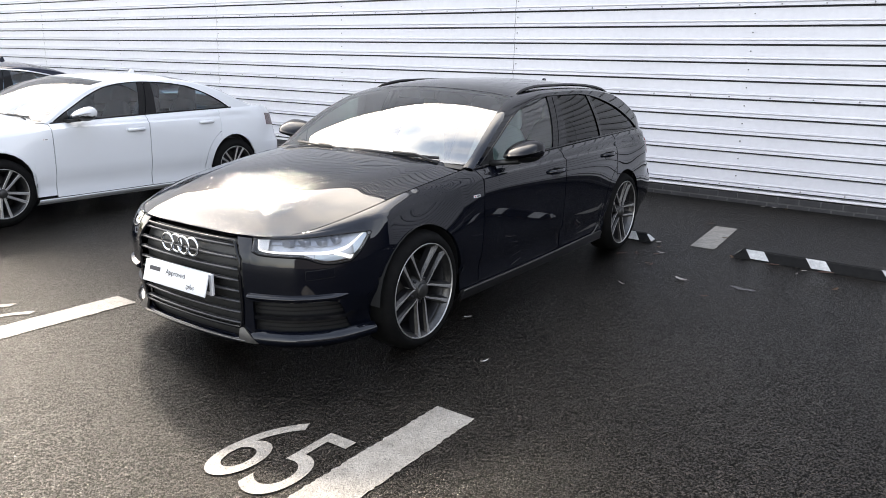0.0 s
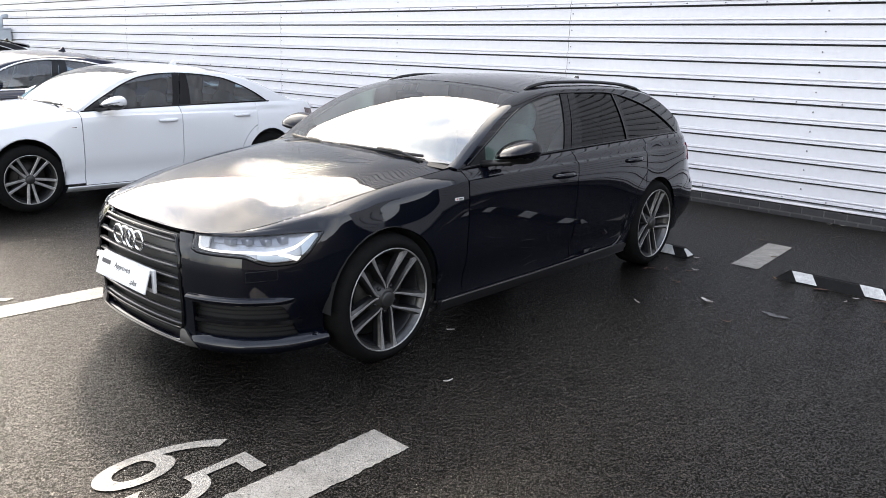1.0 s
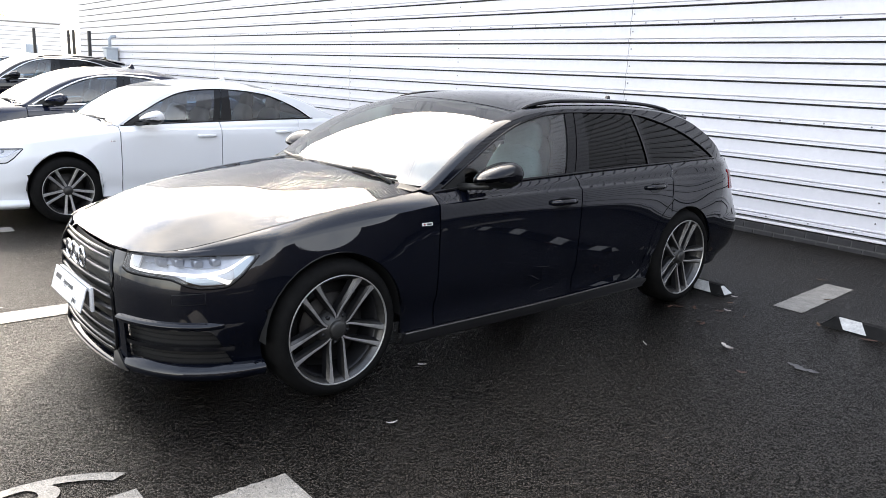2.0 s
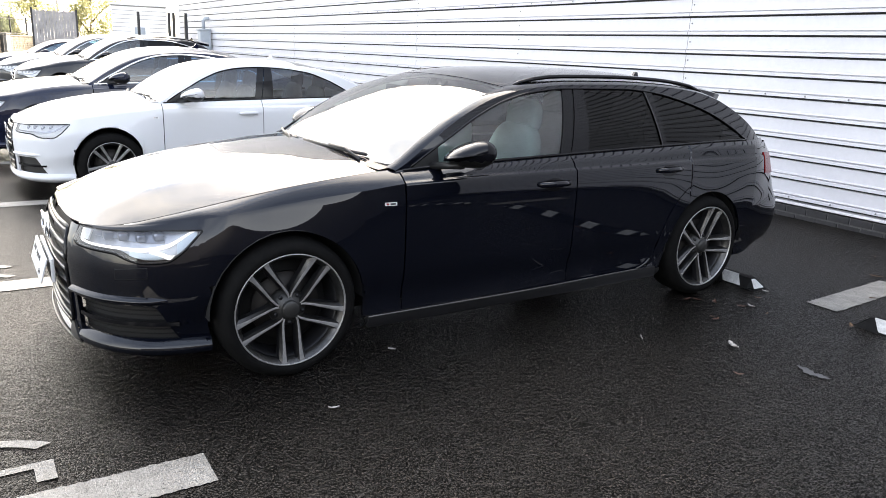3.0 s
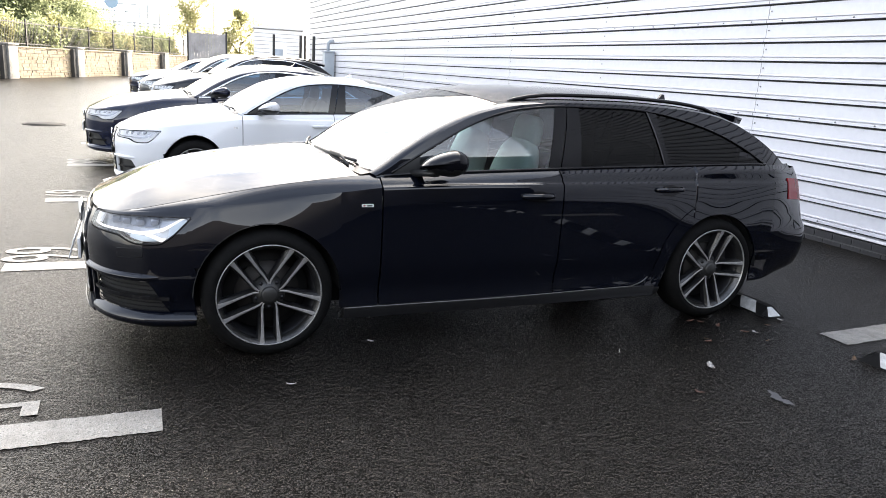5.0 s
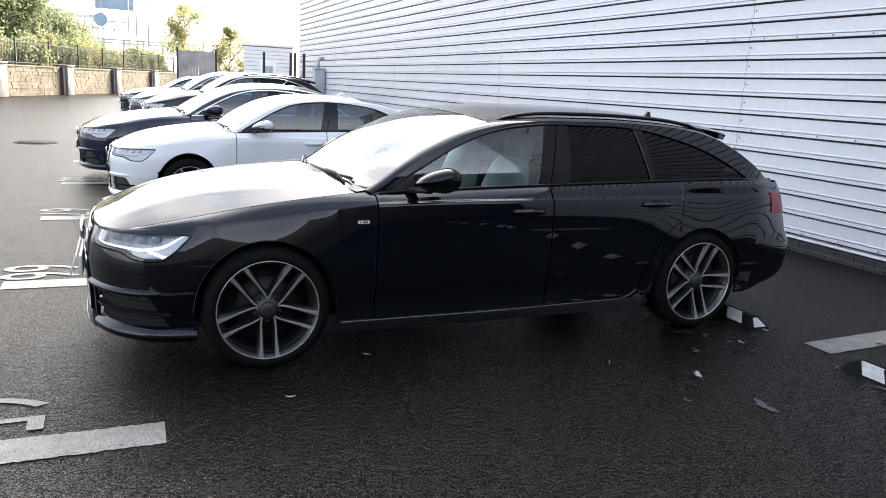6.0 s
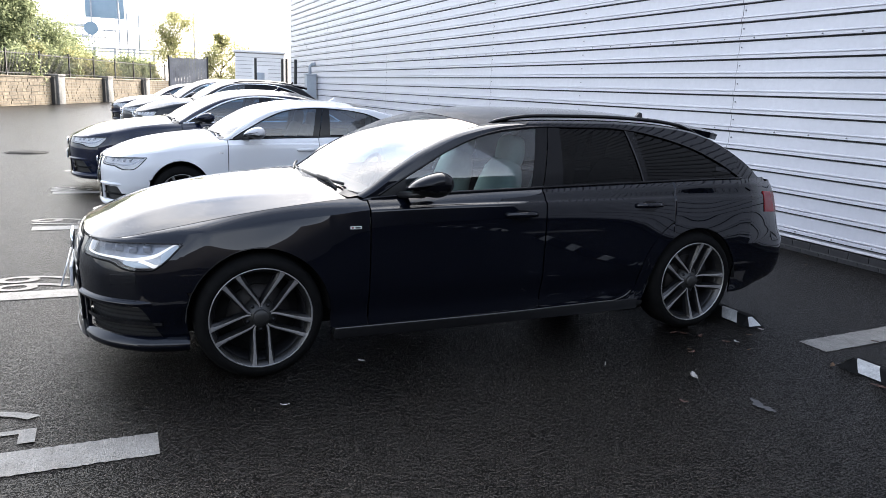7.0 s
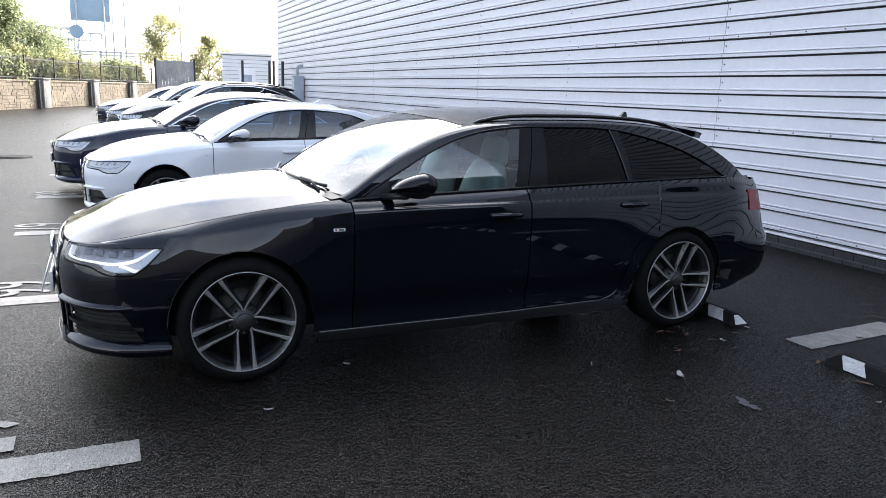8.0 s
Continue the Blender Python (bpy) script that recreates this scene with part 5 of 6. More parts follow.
# ---- service box on the wall ----
GREY_BOX = mottled(material("grey_blue_cabinet", (0.34, 0.38, 0.42), 0.5), 3.0, (0.30, 0.34, 0.38), (0.38, 0.42, 0.46))
cab = tagged(new("service_duct"), "grey-blue steel service duct against the clad wall", "duct")
cab.location = (-25.6, WALL_Y - 0.25, 0)
bm = bmesh.new()
box(bm, (0.0, -0.16, 0.0), (0.36, 0.20, 1.92), 0.012)
part("casing", bm, GREY_BOX, cab)
bm = bmesh.new()
box(bm, (-0.03, -0.19, 1.92), (0.39, 0.20, 1.97), 0.008)
part("lid", bm, GREY_BOX, cab)
bm = bmesh.new()
tube(bm, [(0.18, 0.0, 1.96), (0.18, 0.0, 2.22), (0.18, 0.06, 2.30), (0.18, 0.2, 2.32)], 0.055, 12)
part("vent_pipe", bm, GREY_BOX, cab, "grey vent pipe")

# ---- things far off at the edge of the car park ----
STONE = material("tan_walling_stone", (0.42, 0.35, 0.26), 0.85)
mottled(STONE, 1.6, (0.15, 0.115, 0.075), (0.33, 0.265, 0.18), fine=8.0)
PALE_JOINT = mottled(material("pale_lime_mortar", (0.55, 0.52, 0.46), 0.9), 4.0, (0.30, 0.28, 0.24), (0.38, 0.36, 0.31))
PALE_STONE = mottled(material("pale_pillar_stone", (0.4, 0.38, 0.36), 0.8), 2.0, (0.20, 0.19, 0.175), (0.32, 0.305, 0.28), fine=10.0)
# near-black stone: stands in for the shade on the pillars' sides
SHADED_STONE = mottled(material("shaded_pillar_stone", (0.05, 0.048, 0.045), 0.8), 3.0, (0.030, 0.029, 0.028), (0.07, 0.066, 0.06))
FENCE_BLACK = material("black_railing_paint", (0.015, 0.016, 0.018), 0.45)


def leaf_material(name, low, high):
    """Thin leaves: they pass part of the light on."""
    m = bpy.data.materials.new(name)
    m.use_nodes = True
    nt = m.node_tree
    nt.nodes.remove(nt.nodes["Principled BSDF"])
    gi = nt.nodes.new("ShaderNodeNewGeometry")
    tone = ramp(m, gi, "Random Per Island", [(0.1, low), (0.9, high)])
    d, t = nt.nodes.new("ShaderNodeBsdfDiffuse"), nt.nodes.new("ShaderNodeBsdfTranslucent")
    mix = nt.nodes.new("ShaderNodeMixShader")
    mix.inputs[0].default_value = 0.5
    for n in (d, t):
        nt.links.new(tone.outputs["Color"], n.inputs["Color"])
    nt.links.new(d.outputs[0], mix.inputs[1])
    nt.links.new(t.outputs[0], mix.inputs[2])
    nt.links.new(mix.outputs[0], nt.nodes["Material Output"].inputs["Surface"])
    return m


LEAF_GREEN = leaf_material("green_leaf", (0.12, 0.145, 0.08), (0.32, 0.35, 0.20))
LEAF_GOLD = leaf_material("golden_leaf", (0.19, 0.195, 0.095), (0.47, 0.45, 0.24))
BARK = mottled(material("bark", (0.07, 0.055, 0.04), 0.9), 6.0, (0.05, 0.04, 0.03), (0.10, 0.08, 0.06))
# sign blue, steel and concrete: distant haze put into the colours as paler tones
SIGN_BLUE = mottled(material("haze_pale_blue_sign", (0.2, 0.34, 0.46), 0.5), 1.0, (0.27, 0.38, 0.47), (0.33, 0.44, 0.53))
STEEL_GREY = mottled(material("galvanised_steel", (0.45, 0.46, 0.47), 0.5, 0.2), 2.0, (0.4, 0.41, 0.42), (0.5, 0.51, 0.52))
CONCRETE = mottled(material("pale_concrete", (0.7, 0.7, 0.69), 0.8), 0.4, (0.64, 0.64, 0.63), (0.76, 0.76, 0.75))
TIMBER_GREY = mottled(material("weathered_grey_boards", (0.22, 0.21, 0.21), 0.8), 1.5, (0.24, 0.235, 0.24), (0.36, 0.35, 0.36))

WA, WB = Vector((-31.6, -9.1, 0)), Vector((-65.2, 3.25, 0))
run = (WB - WA).length
along = (WB - WA).normalized()
face = Matrix((along, along.cross((0, 0, 1)) * 1.0, (0, 0, 1))).transposed().to_4x4()
stone_frame = Matrix.Translation(WA) @ face
if (stone_frame.to_3x3() @ Vector((0, 1, 0))).dot(Vector((1, 1, 0))) > 0:
    front_side = 1
else:
    front_side = -1
yard_wall = tagged(new("boundary_wall", None), "low tan stone boundary wall with pale pillars", "wall", kind="structure")
yard_wall.matrix_world = stone_frame
bm = bmesh.new()
box(bm, (0, -0.15, 0), (run, 0.15, 1.42))
part("core", bm, PALE_JOINT, yard_wall, smooth=False)
rng = random.Random(4)
near_stones, rest = [], bmesh.new()
course_z = 0.0
count = 0
while course_z < 1.36:
    h = rng.choice((0.11, 0.14, 0.17))
    h = min(h, 1.42 - course_z)
    x = rng.uniform(-0.2, 0)
    while x < run:
        w = rng.uniform(0.35, 0.85)
        lo = (max(0, x) + 0.02, front_side * 0.15 - 0.02, course_z + 0.012)
        hi = (min(run, x + w) - 0.02, front_side * 0.15 + 0.02 + rng.uniform(0, 0.02), course_z + h - 0.012)
        if hi[0] - lo[0] > 0.05:
            if 9.0 < x < 23.0 and count < 290:
                b = bmesh.new()
                box(b, lo, hi)
                part("stone", b, STONE, yard_wall, smooth=False)
                count += 1
            else:
                box(rest, lo, hi)
        x += w
    course_z += h
tagged(part("far_stones", rest, STONE, yard_wall, smooth=False), kind="stuff")
bm = bmesh.new()
box(bm, (0, -0.2, 1.42), (run, 0.2, 1.50), 0.01)
part("coping", bm, STONE, yard_wall)
spots = [0.9, 7.9, 14.93, 21.95, 29.1]
for x in spots:
    bm = bmesh.new()
    box(bm, (x - 0.40, -0.20, 0), (x + 0.40, 0.44, 1.54), 0.015)
    box(bm, (x - 0.45, -0.24, 1.54), (x + 0.45, 0.48, 1.62), 0.015)
    part("pillar", bm, PALE_STONE, yard_wall, "pale stone pillar")
    # dark block beside the pillar, shade put into its colour
    bm = bmesh.new()
    box(bm, (x - 0.74, -0.18, 0), (x - 0.405, 0.36, 1.50), 0.015)
    part("pillar_shaded_side", bm, SHADED_STONE, yard_wall, "shaded side of the pillar, its shade put into the colour")

railing = tagged(new("railing"), "black steel bar railing on top of the stone wall", "fence")
railing.matrix_world = stone_frame
bm = bmesh.new()
box(bm, (-0.010, -front_side * 0.10 - 0.008, 1.50), (0.010, -front_side * 0.10 + 0.008, 2.72))
first_bar = part("railing_bar", bm, FENCE_BLACK, railing, smooth=False)
n = int(run / 0.14)
for i in range(1, n):
    ob = new("railing_bar", first_bar.data)
    ob.parent = railing
    ob.location = (i * run / n, 0, 0)
for z in (1.60, 2.58):
    bm = bmesh.new()
    box(bm, (0, -front_side * 0.10 - 0.02, z), (run, -front_side * 0.10 + 0.02, z + 0.045))
    part("rail", bm, FENCE_BLACK, railing, smooth=False)
for x in [s + d for s in spots for d in (2.3, 5.8)]:
    bm = bmesh.new()
    box(bm, (x - 0.04, -front_side * 0.10 - 0.04, 1.50), (x + 0.04, -front_side * 0.10 + 0.04, 2.80))
    part("railing_post", bm, FENCE_BLACK, railing, smooth=False)


def leaf_cloud(rng, blobs, count, size):
    """Many small tilted leaf clumps spread through a set of balls, thicker towards their rims."""
    verts, faces = [], []
    for _ in range(count):
        c, r = blobs[rng.randrange(len(blobs))]
        d = Vector((rng.gauss(0, 1), rng.gauss(0, 1), rng.gauss(0, 1))).normalized() * r * rng.uniform(0.25, 1.4)
        p = c + d
        u = Vector((rng.gauss(0, 1), rng.gauss(0, 1), rng.gauss(0, 1))).normalized()
        w = u.orthogonal().normalized()
        s = size * rng.uniform(0.5, 1.3)
        k = len(verts)
        verts += [p - u * s, p + w * s * 0.5 + u * s * 0.1, p + u * s, p - w * s * 0.5 + u * s * 0.1]
        faces.append((k, k + 1, k + 2, k + 3))
    me = bpy.data.meshes.new("leaves")
    me.from_pydata([tuple(v) for v in verts], [], faces)
    return me


def make_tree(at, height, spread, seed, leaf, label, clear=0.3, count=2600, size=0.16):
    rng = random.Random(seed)
    tree = new("tree")
    tree.location = at
    b = bmesh.new()
    trunk_top = height * 0.8
    tube(b, [(rng.uniform(-0.06, 0.06) * k, rng.uniform(-0.06, 0.06) * k, trunk_top * k / 6) for k in range(7)], [height * 0.018 * (1 - k / 7.5) for k in range(7)], 8)
    blobs = []
    for k in range(16):
        z = height * (clear + (0.95 - clear) * (k + 0.5) / 16)
        reach = spread * (0.35 + 0.75 * math.sin(math.pi * min(1.0, (k + 2.0) / 18))) * rng.uniform(0.6, 1.1)
        a = rng.uniform(0, 2 * math.pi)
        tip = Vector((reach * math.cos(a) * 0.75, reach * math.sin(a) * 0.75, z))
        root = Vector((0, 0, max(0.3, z - reach * 0.6)))
        tube(b, [root, (root + tip) / 2 + Vector((0, 0, 0.08 * reach)), tip], [height * 0.007, height * 0.005, height * 0.002], 5)
        blobs.append((tip, reach * rng.uniform(0.35, 0.6)))
        blobs.append((tip * 0.6 + Vector((0, 0, z * 0.4)), reach * 0.35))
    part("trunk", b, BARK, tree)
    me = leaf_cloud(rng, blobs, count, size)
    me.materials.append(leaf)
    crown = new("crown", me)
    crown.parent = tree
    return tagged(tree, label, "tree")


def on_ray(bearing, distance):
    """A place by its bearing from +y towards -x and its distance, seen from the standing place by the car."""
    return Vector((1.59 - distance * math.sin(radians(bearing)), -0.63 + distance * math.cos(radians(bearing)), 0))


make_tree(on_ray(95.0, 52), 6.2, 2.7, 3, LEAF_GREEN, "leafy green tree behind the railing", 0.2, 26000, 0.085)
make_tree(on_ray(97.6, 50), 6.6, 2.5, 5, LEAF_GREEN, "leafy green tree behind the railing", 0.2, 20000, 0.085)
make_tree(on_ray(93.4, 56), 4.3, 2.0, 15, LEAF_GREEN, "leafy green tree behind the railing", 0.25, 13000, 0.085)
make_tree(on_ray(86.2, 74), 7.9, 3.0, 8, LEAF_GOLD, "yellow-green young tree beyond the railing", 0.28, 9000, 0.10)
make_tree(on_ray(83.1, 72), 5.9, 2.8, 9, LEAF_GOLD, "yellow-green young tree beyond the railing", 0.25, 9000, 0.10)
shrub_rng = random.Random(12)
for i in range(22):
    d = 5.0 + i * 1.45
    base = stone_frame @ Vector((d, -front_side * (1.0 + shrub_rng.uniform(0, 0.8)), 0))
    h = shrub_rng.uniform(2.2, 3.0)
    sh = new("shrub")
    sh.location = (base.x, base.y, 0)
    blobs = [(Vector((shrub_rng.uniform(-0.8, 0.8), shrub_rng.uniform(-0.5, 0.5), 1.3 + (h - 1.3) * shrub_rng.random())), shrub_rng.uniform(0.4, 0.7)) for _ in range(9)]
    me = leaf_cloud(shrub_rng, blobs, 3400, 0.095)
    me.materials.append(LEAF_GOLD if shrub_rng.random() < 0.55 else LEAF_GREEN)
    crown = new("foliage", me)
    crown.parent = sh
    stems = bmesh.new()
    for k in range(5):
        tip = blobs[k][0]
        tube(stems, [(tip.x * 0.2, tip.y * 0.2, 0), (tip.x * 0.6, tip.y * 0.6, tip.z * 0.5), tuple(tip)], [0.03, 0.02, 0.008], 5)
    part("stems", stems, BARK, sh)
    tagged(sh, "bushy yellow-green shrub behind the railing", "shrub", "shrubs behind the railing")


def facing(bearing, distance):
    """A frame at a far place whose x runs across the view."""
    p = on_ray(bearing, distance)
    way = (Vector((1.59, -0.63, 0)) - p).normalized()
    x = Vector((-way.y, way.x, 0))
    return Matrix.Translation(p) @ Matrix((x, -way, (0, 0, 1))).transposed().to_4x4()


# blue direction sign on two posts
board = tagged(new("road_sign"), "large blue road sign on two grey posts, paled for haze", "sign")
board.matrix_world = facing(90.65, 92)
bm = bmesh.new()
box(bm, (-1.95, -0.06, 7.85), (1.95, 0.0, 10.3), 0.02)
panel_ob = part("sign_panel", bm, SIGN_BLUE, board, "blue sign panel, haze put into its colour")
bm = bmesh.new()
box(bm, (-1.95, 0.0, 9.15), (1.95, 0.02, 9.22))
part("panel_seam", bm, STEEL_GREY, panel_ob)
for x in (-1.35, 1.35):
    bm = bmesh.new()
    rod(bm, (x, -0.15, 0), (x, -0.15, 10.2), 0.09, 10)
    part("post", bm, STEEL_GREY, board)
disc = tagged(new("round_sign"), "round blue-grey traffic sign seen from behind", "sign")
disc.matrix_world = facing(91.55, 80)
bm = bmesh.new()
rod(bm, (0, -0.02, 6.05), (0, 0.02, 6.05), 0.62, 28)
part("sign_plate", bm, SIGN_BLUE, disc, smooth=False)
bm = bmesh.new()
rod(bm, (0, 0.06, 0), (0, 0.06, 6.6), 0.05, 8)
part("post", bm, STEEL_GREY, disc)
for bearing, distance, height in ((88.55, 110, 15.0), (84.95, 95, 10.4), (89.3, 120, 16.0)):
    lamp_post = tagged(new("street_lamp"), "tall grey steel street lamp", "street lamp", "street lamps")
    lamp_post.matrix_world = facing(bearing, distance)
    bm = bmesh.new()
    rod(bm, (0, 0, 0), (0, 0, height), 0.14, 10, 0.07)
    part("column", bm, TIMBER_GREY if bearing < 85 else STEEL_GREY, lamp_post)
    bm = bmesh.new()
    tube(bm, [(0, 0, height), (0.15, 0, height + 0.15), (0.9, 0, height + 0.22)], [0.06, 0.05, 0.08], 8)
    part("lamp_head", bm, STEEL_GREY, lamp_post)

# pale frame building and road rail in the haze
far_block = tagged(new("office_building"), "pale concrete building with open bays in the distance", "building")
far_block.matrix_world = facing(93.2, 130)
bm = bmesh.new()
box(bm, (-4.2, -8, 0), (-1.7, 0, 9.2))
part("wall", bm, CONCRETE, far_block, smooth=False)
for z in (5.0, 7.4, 8.9):
    bm = bmesh.new()
    box(bm, (-1.7, -3, z), (3.4, 0, z + 0.35))
    part("floor_slab", bm, CONCRETE, far_block, smooth=False)
for x in (-0.6, 1.4, 3.2):
    bm = bmesh.new()
    box(bm, (x, -2.8, 0), (x + 0.22, -0.2, 8.9))
    part("column", bm, CONCRETE, far_block, smooth=False)
rail = tagged(new("road_barrier"), "pale steel road barrier on posts behind the trees", "barrier")
rail.matrix_world = facing(89.8, 85)
for z in (4.05, 4.35):
    bm = bmesh.new()
    box(bm, (-6.5, -0.05, z), (7.0, 0.05, z + 0.16), 0.01)
    part("rail", bm, STEEL_GREY, rail)
for i in range(8):
    bm = bmesh.new()
    box(bm, (-6.2 + i * 1.85, -0.12, 0), (-5.95 + i * 1.85, -0.02, 4.55))
    part("post", bm, STEEL_GREY, rail, smooth=False)
bm = bmesh.new()
for k in range(4):
    box(bm, (-3.4 + k * 1.0, -0.5, 4.9), (-3.3 + k * 1.0, -0.4, 6.2))
box(bm, (-3.4, -0.5, 6.1), (-0.3, -0.4, 6.25))
box(bm, (-3.4, -0.5, 5.4), (-0.3, -0.4, 5.5))
part("gantry_rail", bm, STEEL_GREY, rail, smooth=False)

# grey board gate, shed and posts at the end of the building
gate = tagged(new("board_gate"), "tall weathered grey board gate", "gate")
gate.matrix_world = facing(85.4, 58)
for i in range(13):
    bm = bmesh.new()
    x = -1.28 + i * 0.197
    box(bm, (x, -0.02, 0.2), (x + 0.19, 0.02, 3.12 + 0.05 * (i % 3 == 0)), 0.004)
    part("board", bm, TIMBER_GREY, gate, smooth=False)
for x in (-1.32, 1.32):
    bm = bmesh.new()
    box(bm, (x - 0.06, -0.06, 0), (x + 0.06, 0.06, 3.3))
    part("post", bm, FENCE_BLACK, gate, smooth=False)
SHED_WHITE = mottled(material("white_shed_paint", (0.85, 0.85, 0.86), 0.5), 2.0, (0.82, 0.82, 0.83), (0.88, 0.88, 0.89))
shed = tagged(new("shed"), "small white clad shed with a pale door", "shed")
shed.matrix_world = facing(80.45, 46)
bm = bmesh.new()
box(bm, (-1.3, -2.4, 0), (1.3, 0.0, 3.2))
part("wall", bm, TIMBER_GREY, shed, smooth=False)
for i in range(15):
    bm = bmesh.new()
    box(bm, (-1.32, -2.43, 0.1 + i * 0.205), (1.32, 0.02, 0.284 + i * 0.205))
    part("cladding_plank", bm, SHED_WHITE, shed, smooth=False)
bm = bmesh.new()
box(bm, (-1.4, -2.5, 3.2), (1.4, 0.08, 3.32), 0.02)
part("roof", bm, SHED_WHITE, shed)
bm = bmesh.new()
box(bm, (-0.45, -2.49, 0.05), (0.45, -2.43, 2.4), 0.01)
shed_door = part("door", bm, SHED_WHITE, shed, "pale flush door")
bm = bmesh.new()
box(bm, (-0.25, -2.50, 1.1), (0.25, -2.49, 2.15))
part("door_pane", bm, GREY_BOX, shed_door)
for bearing, distance, height in ((80.76, 34, 2.62), (78.85, 33, 2.6), (78.55, 33, 2.62), (77.9, 29.5, 2.5)):
    p = on_ray(bearing, distance)
    bm = bmesh.new()
    box(bm, (-0.05, -0.05, 0), (0.05, 0.05, height), 0.008)
    ob = finish(bm, "gate_post", FENCE_BLACK)
    ob.location = p
    tagged(ob, "black square steel gate post", "post", "gate posts")

# ---- unseen wall, added so that the car's side reflects something dark ----
UNSEEN_DARK = mottled(material("unseen_wall_dark_grey", (0.03, 0.03, 0.033), 0.6), 0.8, (0.022, 0.022, 0.025), (0.036, 0.036, 0.040))
bm = bmesh.new()
box(bm, (7.6, -16.0, 0.0), (8.0, 18.0, 3.6))
tagged(finish(bm, "wall_unseen", UNSEEN_DARK, smooth=False), "unseen dark grey wall added to darken the car's reflections", "wall", kind="structure")

# ---- small things on the ground ----
IRON = mottled(material("wet_cast_iron", (0.01, 0.01, 0.01), 0.75, 0.0, Specular_IOR_Level=0.1), 12.0, (0.006, 0.006, 0.006), (0.014, 0.014, 0.014))
for at in ((-15.7, -2.42),):
    cover = tagged(new("manhole_cover"), "dark wet cast iron manhole cover in the asphalt", "manhole cover", "manhole covers")
    cover.location = (*at, 0)
    part("ring", lathe([(0.40, 0.0), (0.40, 0.008), (0.35, 0.010), (0.34, 0.0)], 40, "z"), IRON, cover)
    part("plate", lathe([(0.335, 0.002), (0.335, 0.009), (0.0, 0.009)], 40, "z"), IRON, cover)
DRY_LEAF = mottled(material("brown_leaf", (0.16, 0.08, 0.03), 0.7), 30.0, (0.05, 0.026, 0.012), (0.13, 0.07, 0.03))
PALE_LEAF = mottled(material("pale_scrap", (0.4, 0.38, 0.35), 0.6), 40.0, (0.28, 0.26, 0.24), (0.46, 0.43, 0.40))
FILM = material("clear_film_scrap", (0.05, 0.05, 0.053), 0.3)
RUST_LEAF = mottled(material("rust_leaf", (0.16, 0.05, 0.02), 0.6), 30.0, (0.035, 0.013, 0.008), (0.085, 0.034, 0.018))


def scrap(name, at, length, width, turn, mat, label, category, seed, lift=0.012):
    """A curled leaf or scrap lying on the asphalt."""
    rng = random.Random(seed)
    bend = rng.uniform(0.4, 1.0)
    def f(u, v):
        ragged = 0.75 + 0.45 * math.sin(37.0 * u + 5 * seed + (2.0 if v > 0.5 else 0.0)) * math.cos(23.0 * u + seed)
        w = width * ragged * math.sin(math.pi * min(0.97, max(0.06, u))) ** 0.6 * (v - 0.5)
        return Vector((length * (u - 0.5), w + 0.15 * width * math.sin(5 * u + seed), 0.005 + lift * bend * (u - 0.4) ** 2 * 3 + lift * abs(v - 0.5) * 0.9))
    ob = finish(grid(f, spaced(0, 1, 15), spaced(0, 1, 5), lambda c: Vector((0, 0, 1))), name, mat)
    ob.matrix_world = Matrix.Translation((*at, 0)) @ pose(0, 0, 0, 0, 0, turn)
    return tagged(ob, label, category)


scrap("paper_scrap", (-1.53, 2.34), 0.11, 0.045, -20, PALE_LEAF, "crumpled pale paper scrap on wet asphalt", "litter", 1, 0.02)
scrap("film_scrap", (-1.09, 2.405), 0.19, 0.07, -4, FILM, "flat clear plastic scrap on wet asphalt", "litter", 2, 0.003)
scrap("paper_scrap", (-1.86, 0.05), 0.05, 0.016, 60, PALE_LEAF, "crumpled pale paper scrap on wet asphalt", "litter", 3, 0.012)
scrap("paper_strip", (-1.85, 1.95), 0.09, 0.010, -40, PALE_LEAF, "thin pale strip on wet asphalt", "litter", 4, 0.012)
scrap("leaf", (-2.33, 0.59), 0.05, 0.03, 30, PALE_LEAF, "small pale leaf on wet asphalt", "leaf", 5)
for i, (x, y, turn) in enumerate(((-2.19, 2.83, 10), (-2.22, 2.77, 80), (-2.10, 2.90, 140), (-1.96, 2.99, 35), (-1.87, 2.62, 100), (-1.26, 2.03, 20))):
    scrap("leaf", (x, y), 0.055, 0.032, turn, RUST_LEAF, "small rust-red leaf lying behind the rear wheel" if x < -2 else "small rust-red leaf on wet asphalt", "leaf", 60 + i, 0.01)["group"] = "fallen leaves"
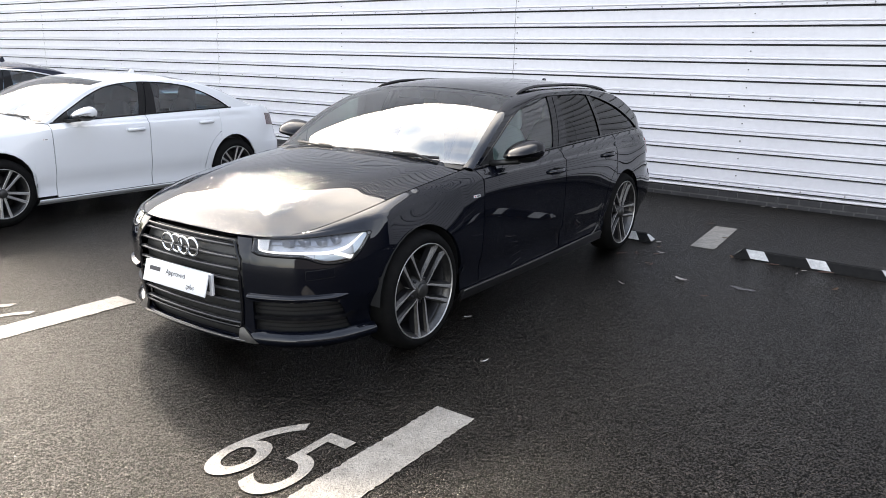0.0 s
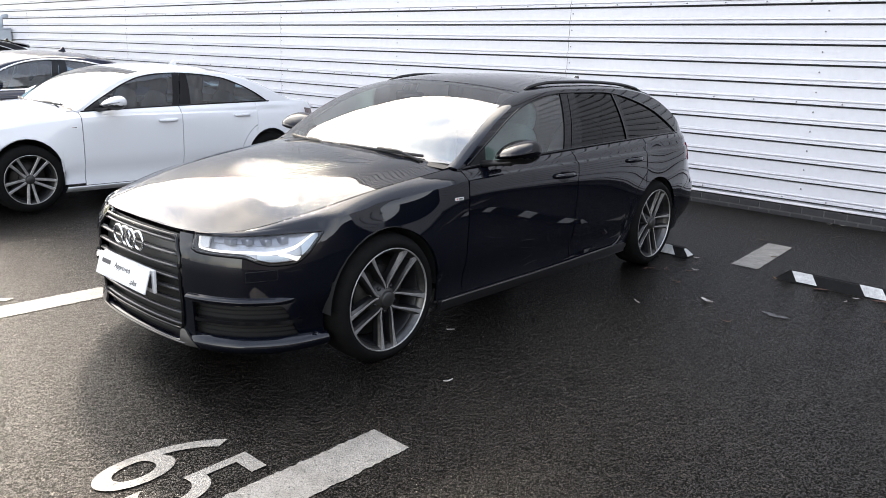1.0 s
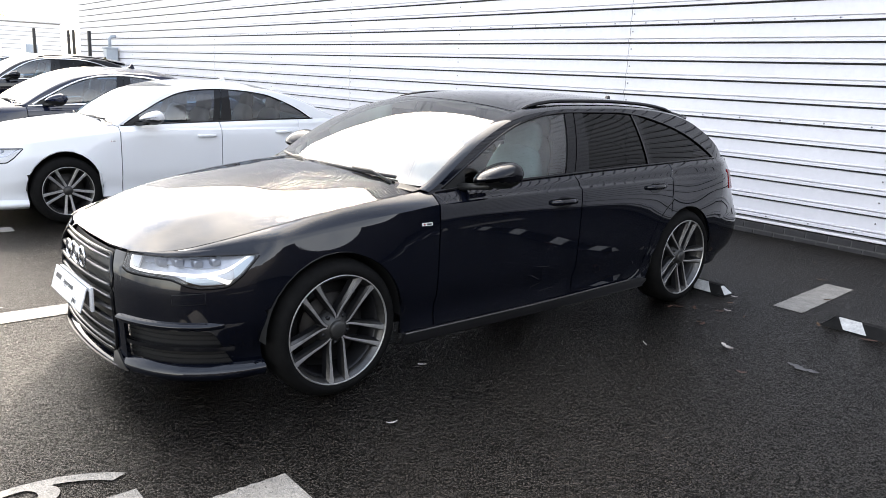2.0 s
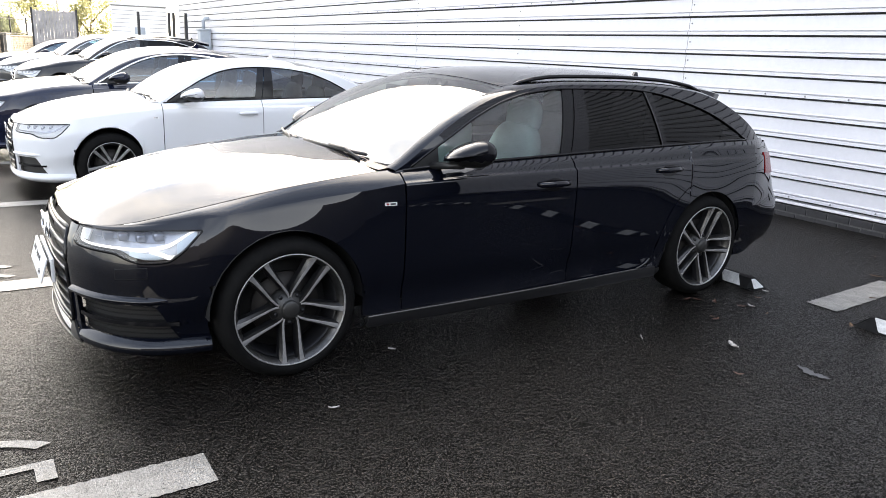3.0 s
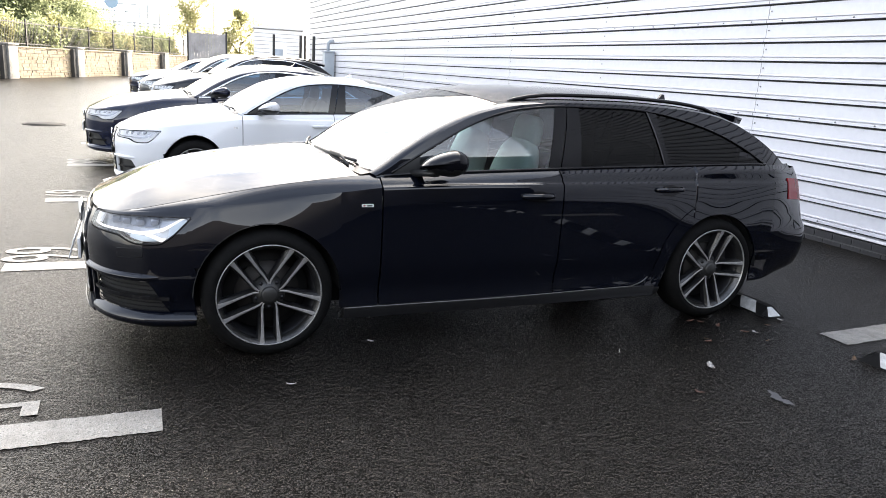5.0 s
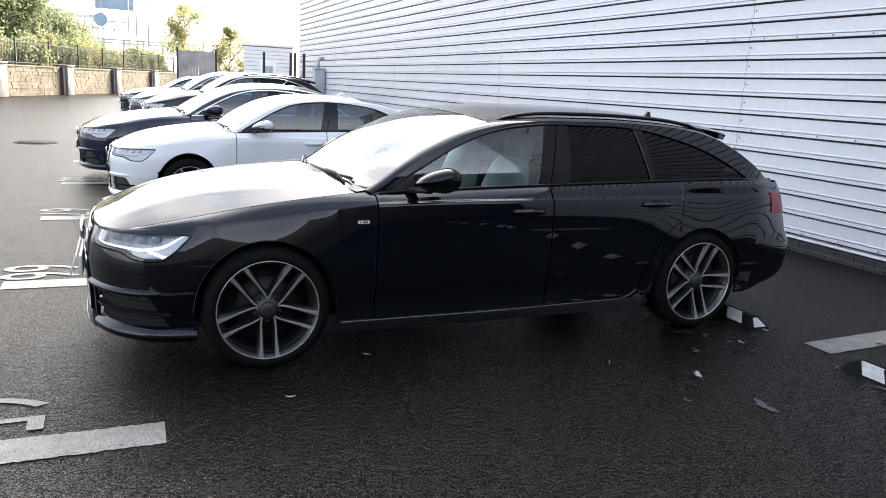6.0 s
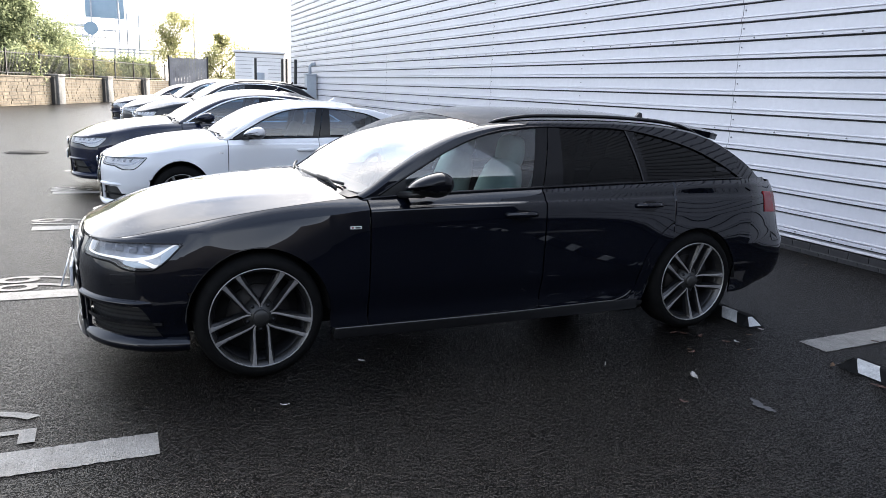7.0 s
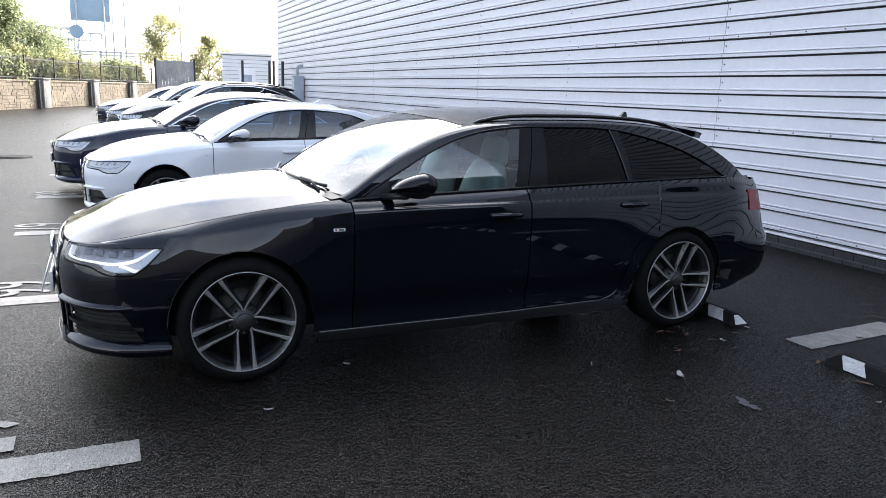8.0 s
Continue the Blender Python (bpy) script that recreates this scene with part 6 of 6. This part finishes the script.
for i, (x, y, length, turn, mat, label) in enumerate((
        (-1.07, 3.28, 0.10, 8, RUST_LEAF, "rust-red leaf beside the wheel stop"),
        (-0.67, 3.30, 0.12, 15, RUST_LEAF, "rust-red leaf beside the wheel stop"),
        (-0.82, 3.24, 0.04, 20, PALE_LEAF, "small pale leaf beside the wheel stop"),
        (-0.85, 3.10, 0.03, 70, PALE_LEAF, "small pale leaf beside the wheel stop"),
        (-1.41, 3.31, 0.07, 120, DRY_LEAF, "dry brown leaf at the end of the wheel stop"),
        (-0.53, 2.84, 0.07, 60, DRY_LEAF, "curled dry brown leaf on wet asphalt"),
        (-1.96, 4.61, 0.09, 5, DRY_LEAF, "dry brown leaf at the end of the painted line"),
        (-1.66, 4.02, 0.05, 30, DRY_LEAF, "small dry brown leaf on the painted line"),
        (-2.10, 3.44, 0.05, 10, PALE_LEAF, "small pale leaf lying by the wheel stop"),
        (-2.03, 3.26, 0.04, 50, DRY_LEAF, "small dry brown leaf by the wheel stop"),
        (-1.94, 3.06, 0.06, -8, PALE_LEAF, "small pale leaf on wet asphalt"),
        (-1.79, 3.02, 0.03, 95, DRY_LEAF, "small dry brown leaf on wet asphalt"),
        (-1.91, 2.64, 0.03, 20, DRY_LEAF, "small dry brown leaf on wet asphalt"),
        (-1.72, 5.80, 0.05, 15, PALE_LEAF, "small pale leaf at the foot of the wall"),
        (-1.60, 5.83, 0.07, -20, PALE_LEAF, "pale leaf at the foot of the wall"),
        (-1.48, 5.81, 0.05, 70, DRY_LEAF, "dry brown leaf at the foot of the wall"))):
    bit = scrap("leaf", (x, y), length, length * 0.42, turn, mat, label, "leaf", 80 + i, 0.01)
    bit["group"] = "fallen leaves"
    bit.location.z = ground_height(y)
leaf_rng = random.Random(21)
for i in range(15):
    at = (leaf_rng.uniform(-4.5, 1.6), leaf_rng.uniform(4.6, 5.85))
    bit = scrap("leaf", at, leaf_rng.uniform(0.016, 0.04), leaf_rng.uniform(0.01, 0.02), leaf_rng.uniform(0, 360), DRY_LEAF, "small dry brown leaf on wet asphalt", "leaf", i + 40)
    bit["group"] = "fallen leaves"
    bit.location.z = ground_height(at[1])
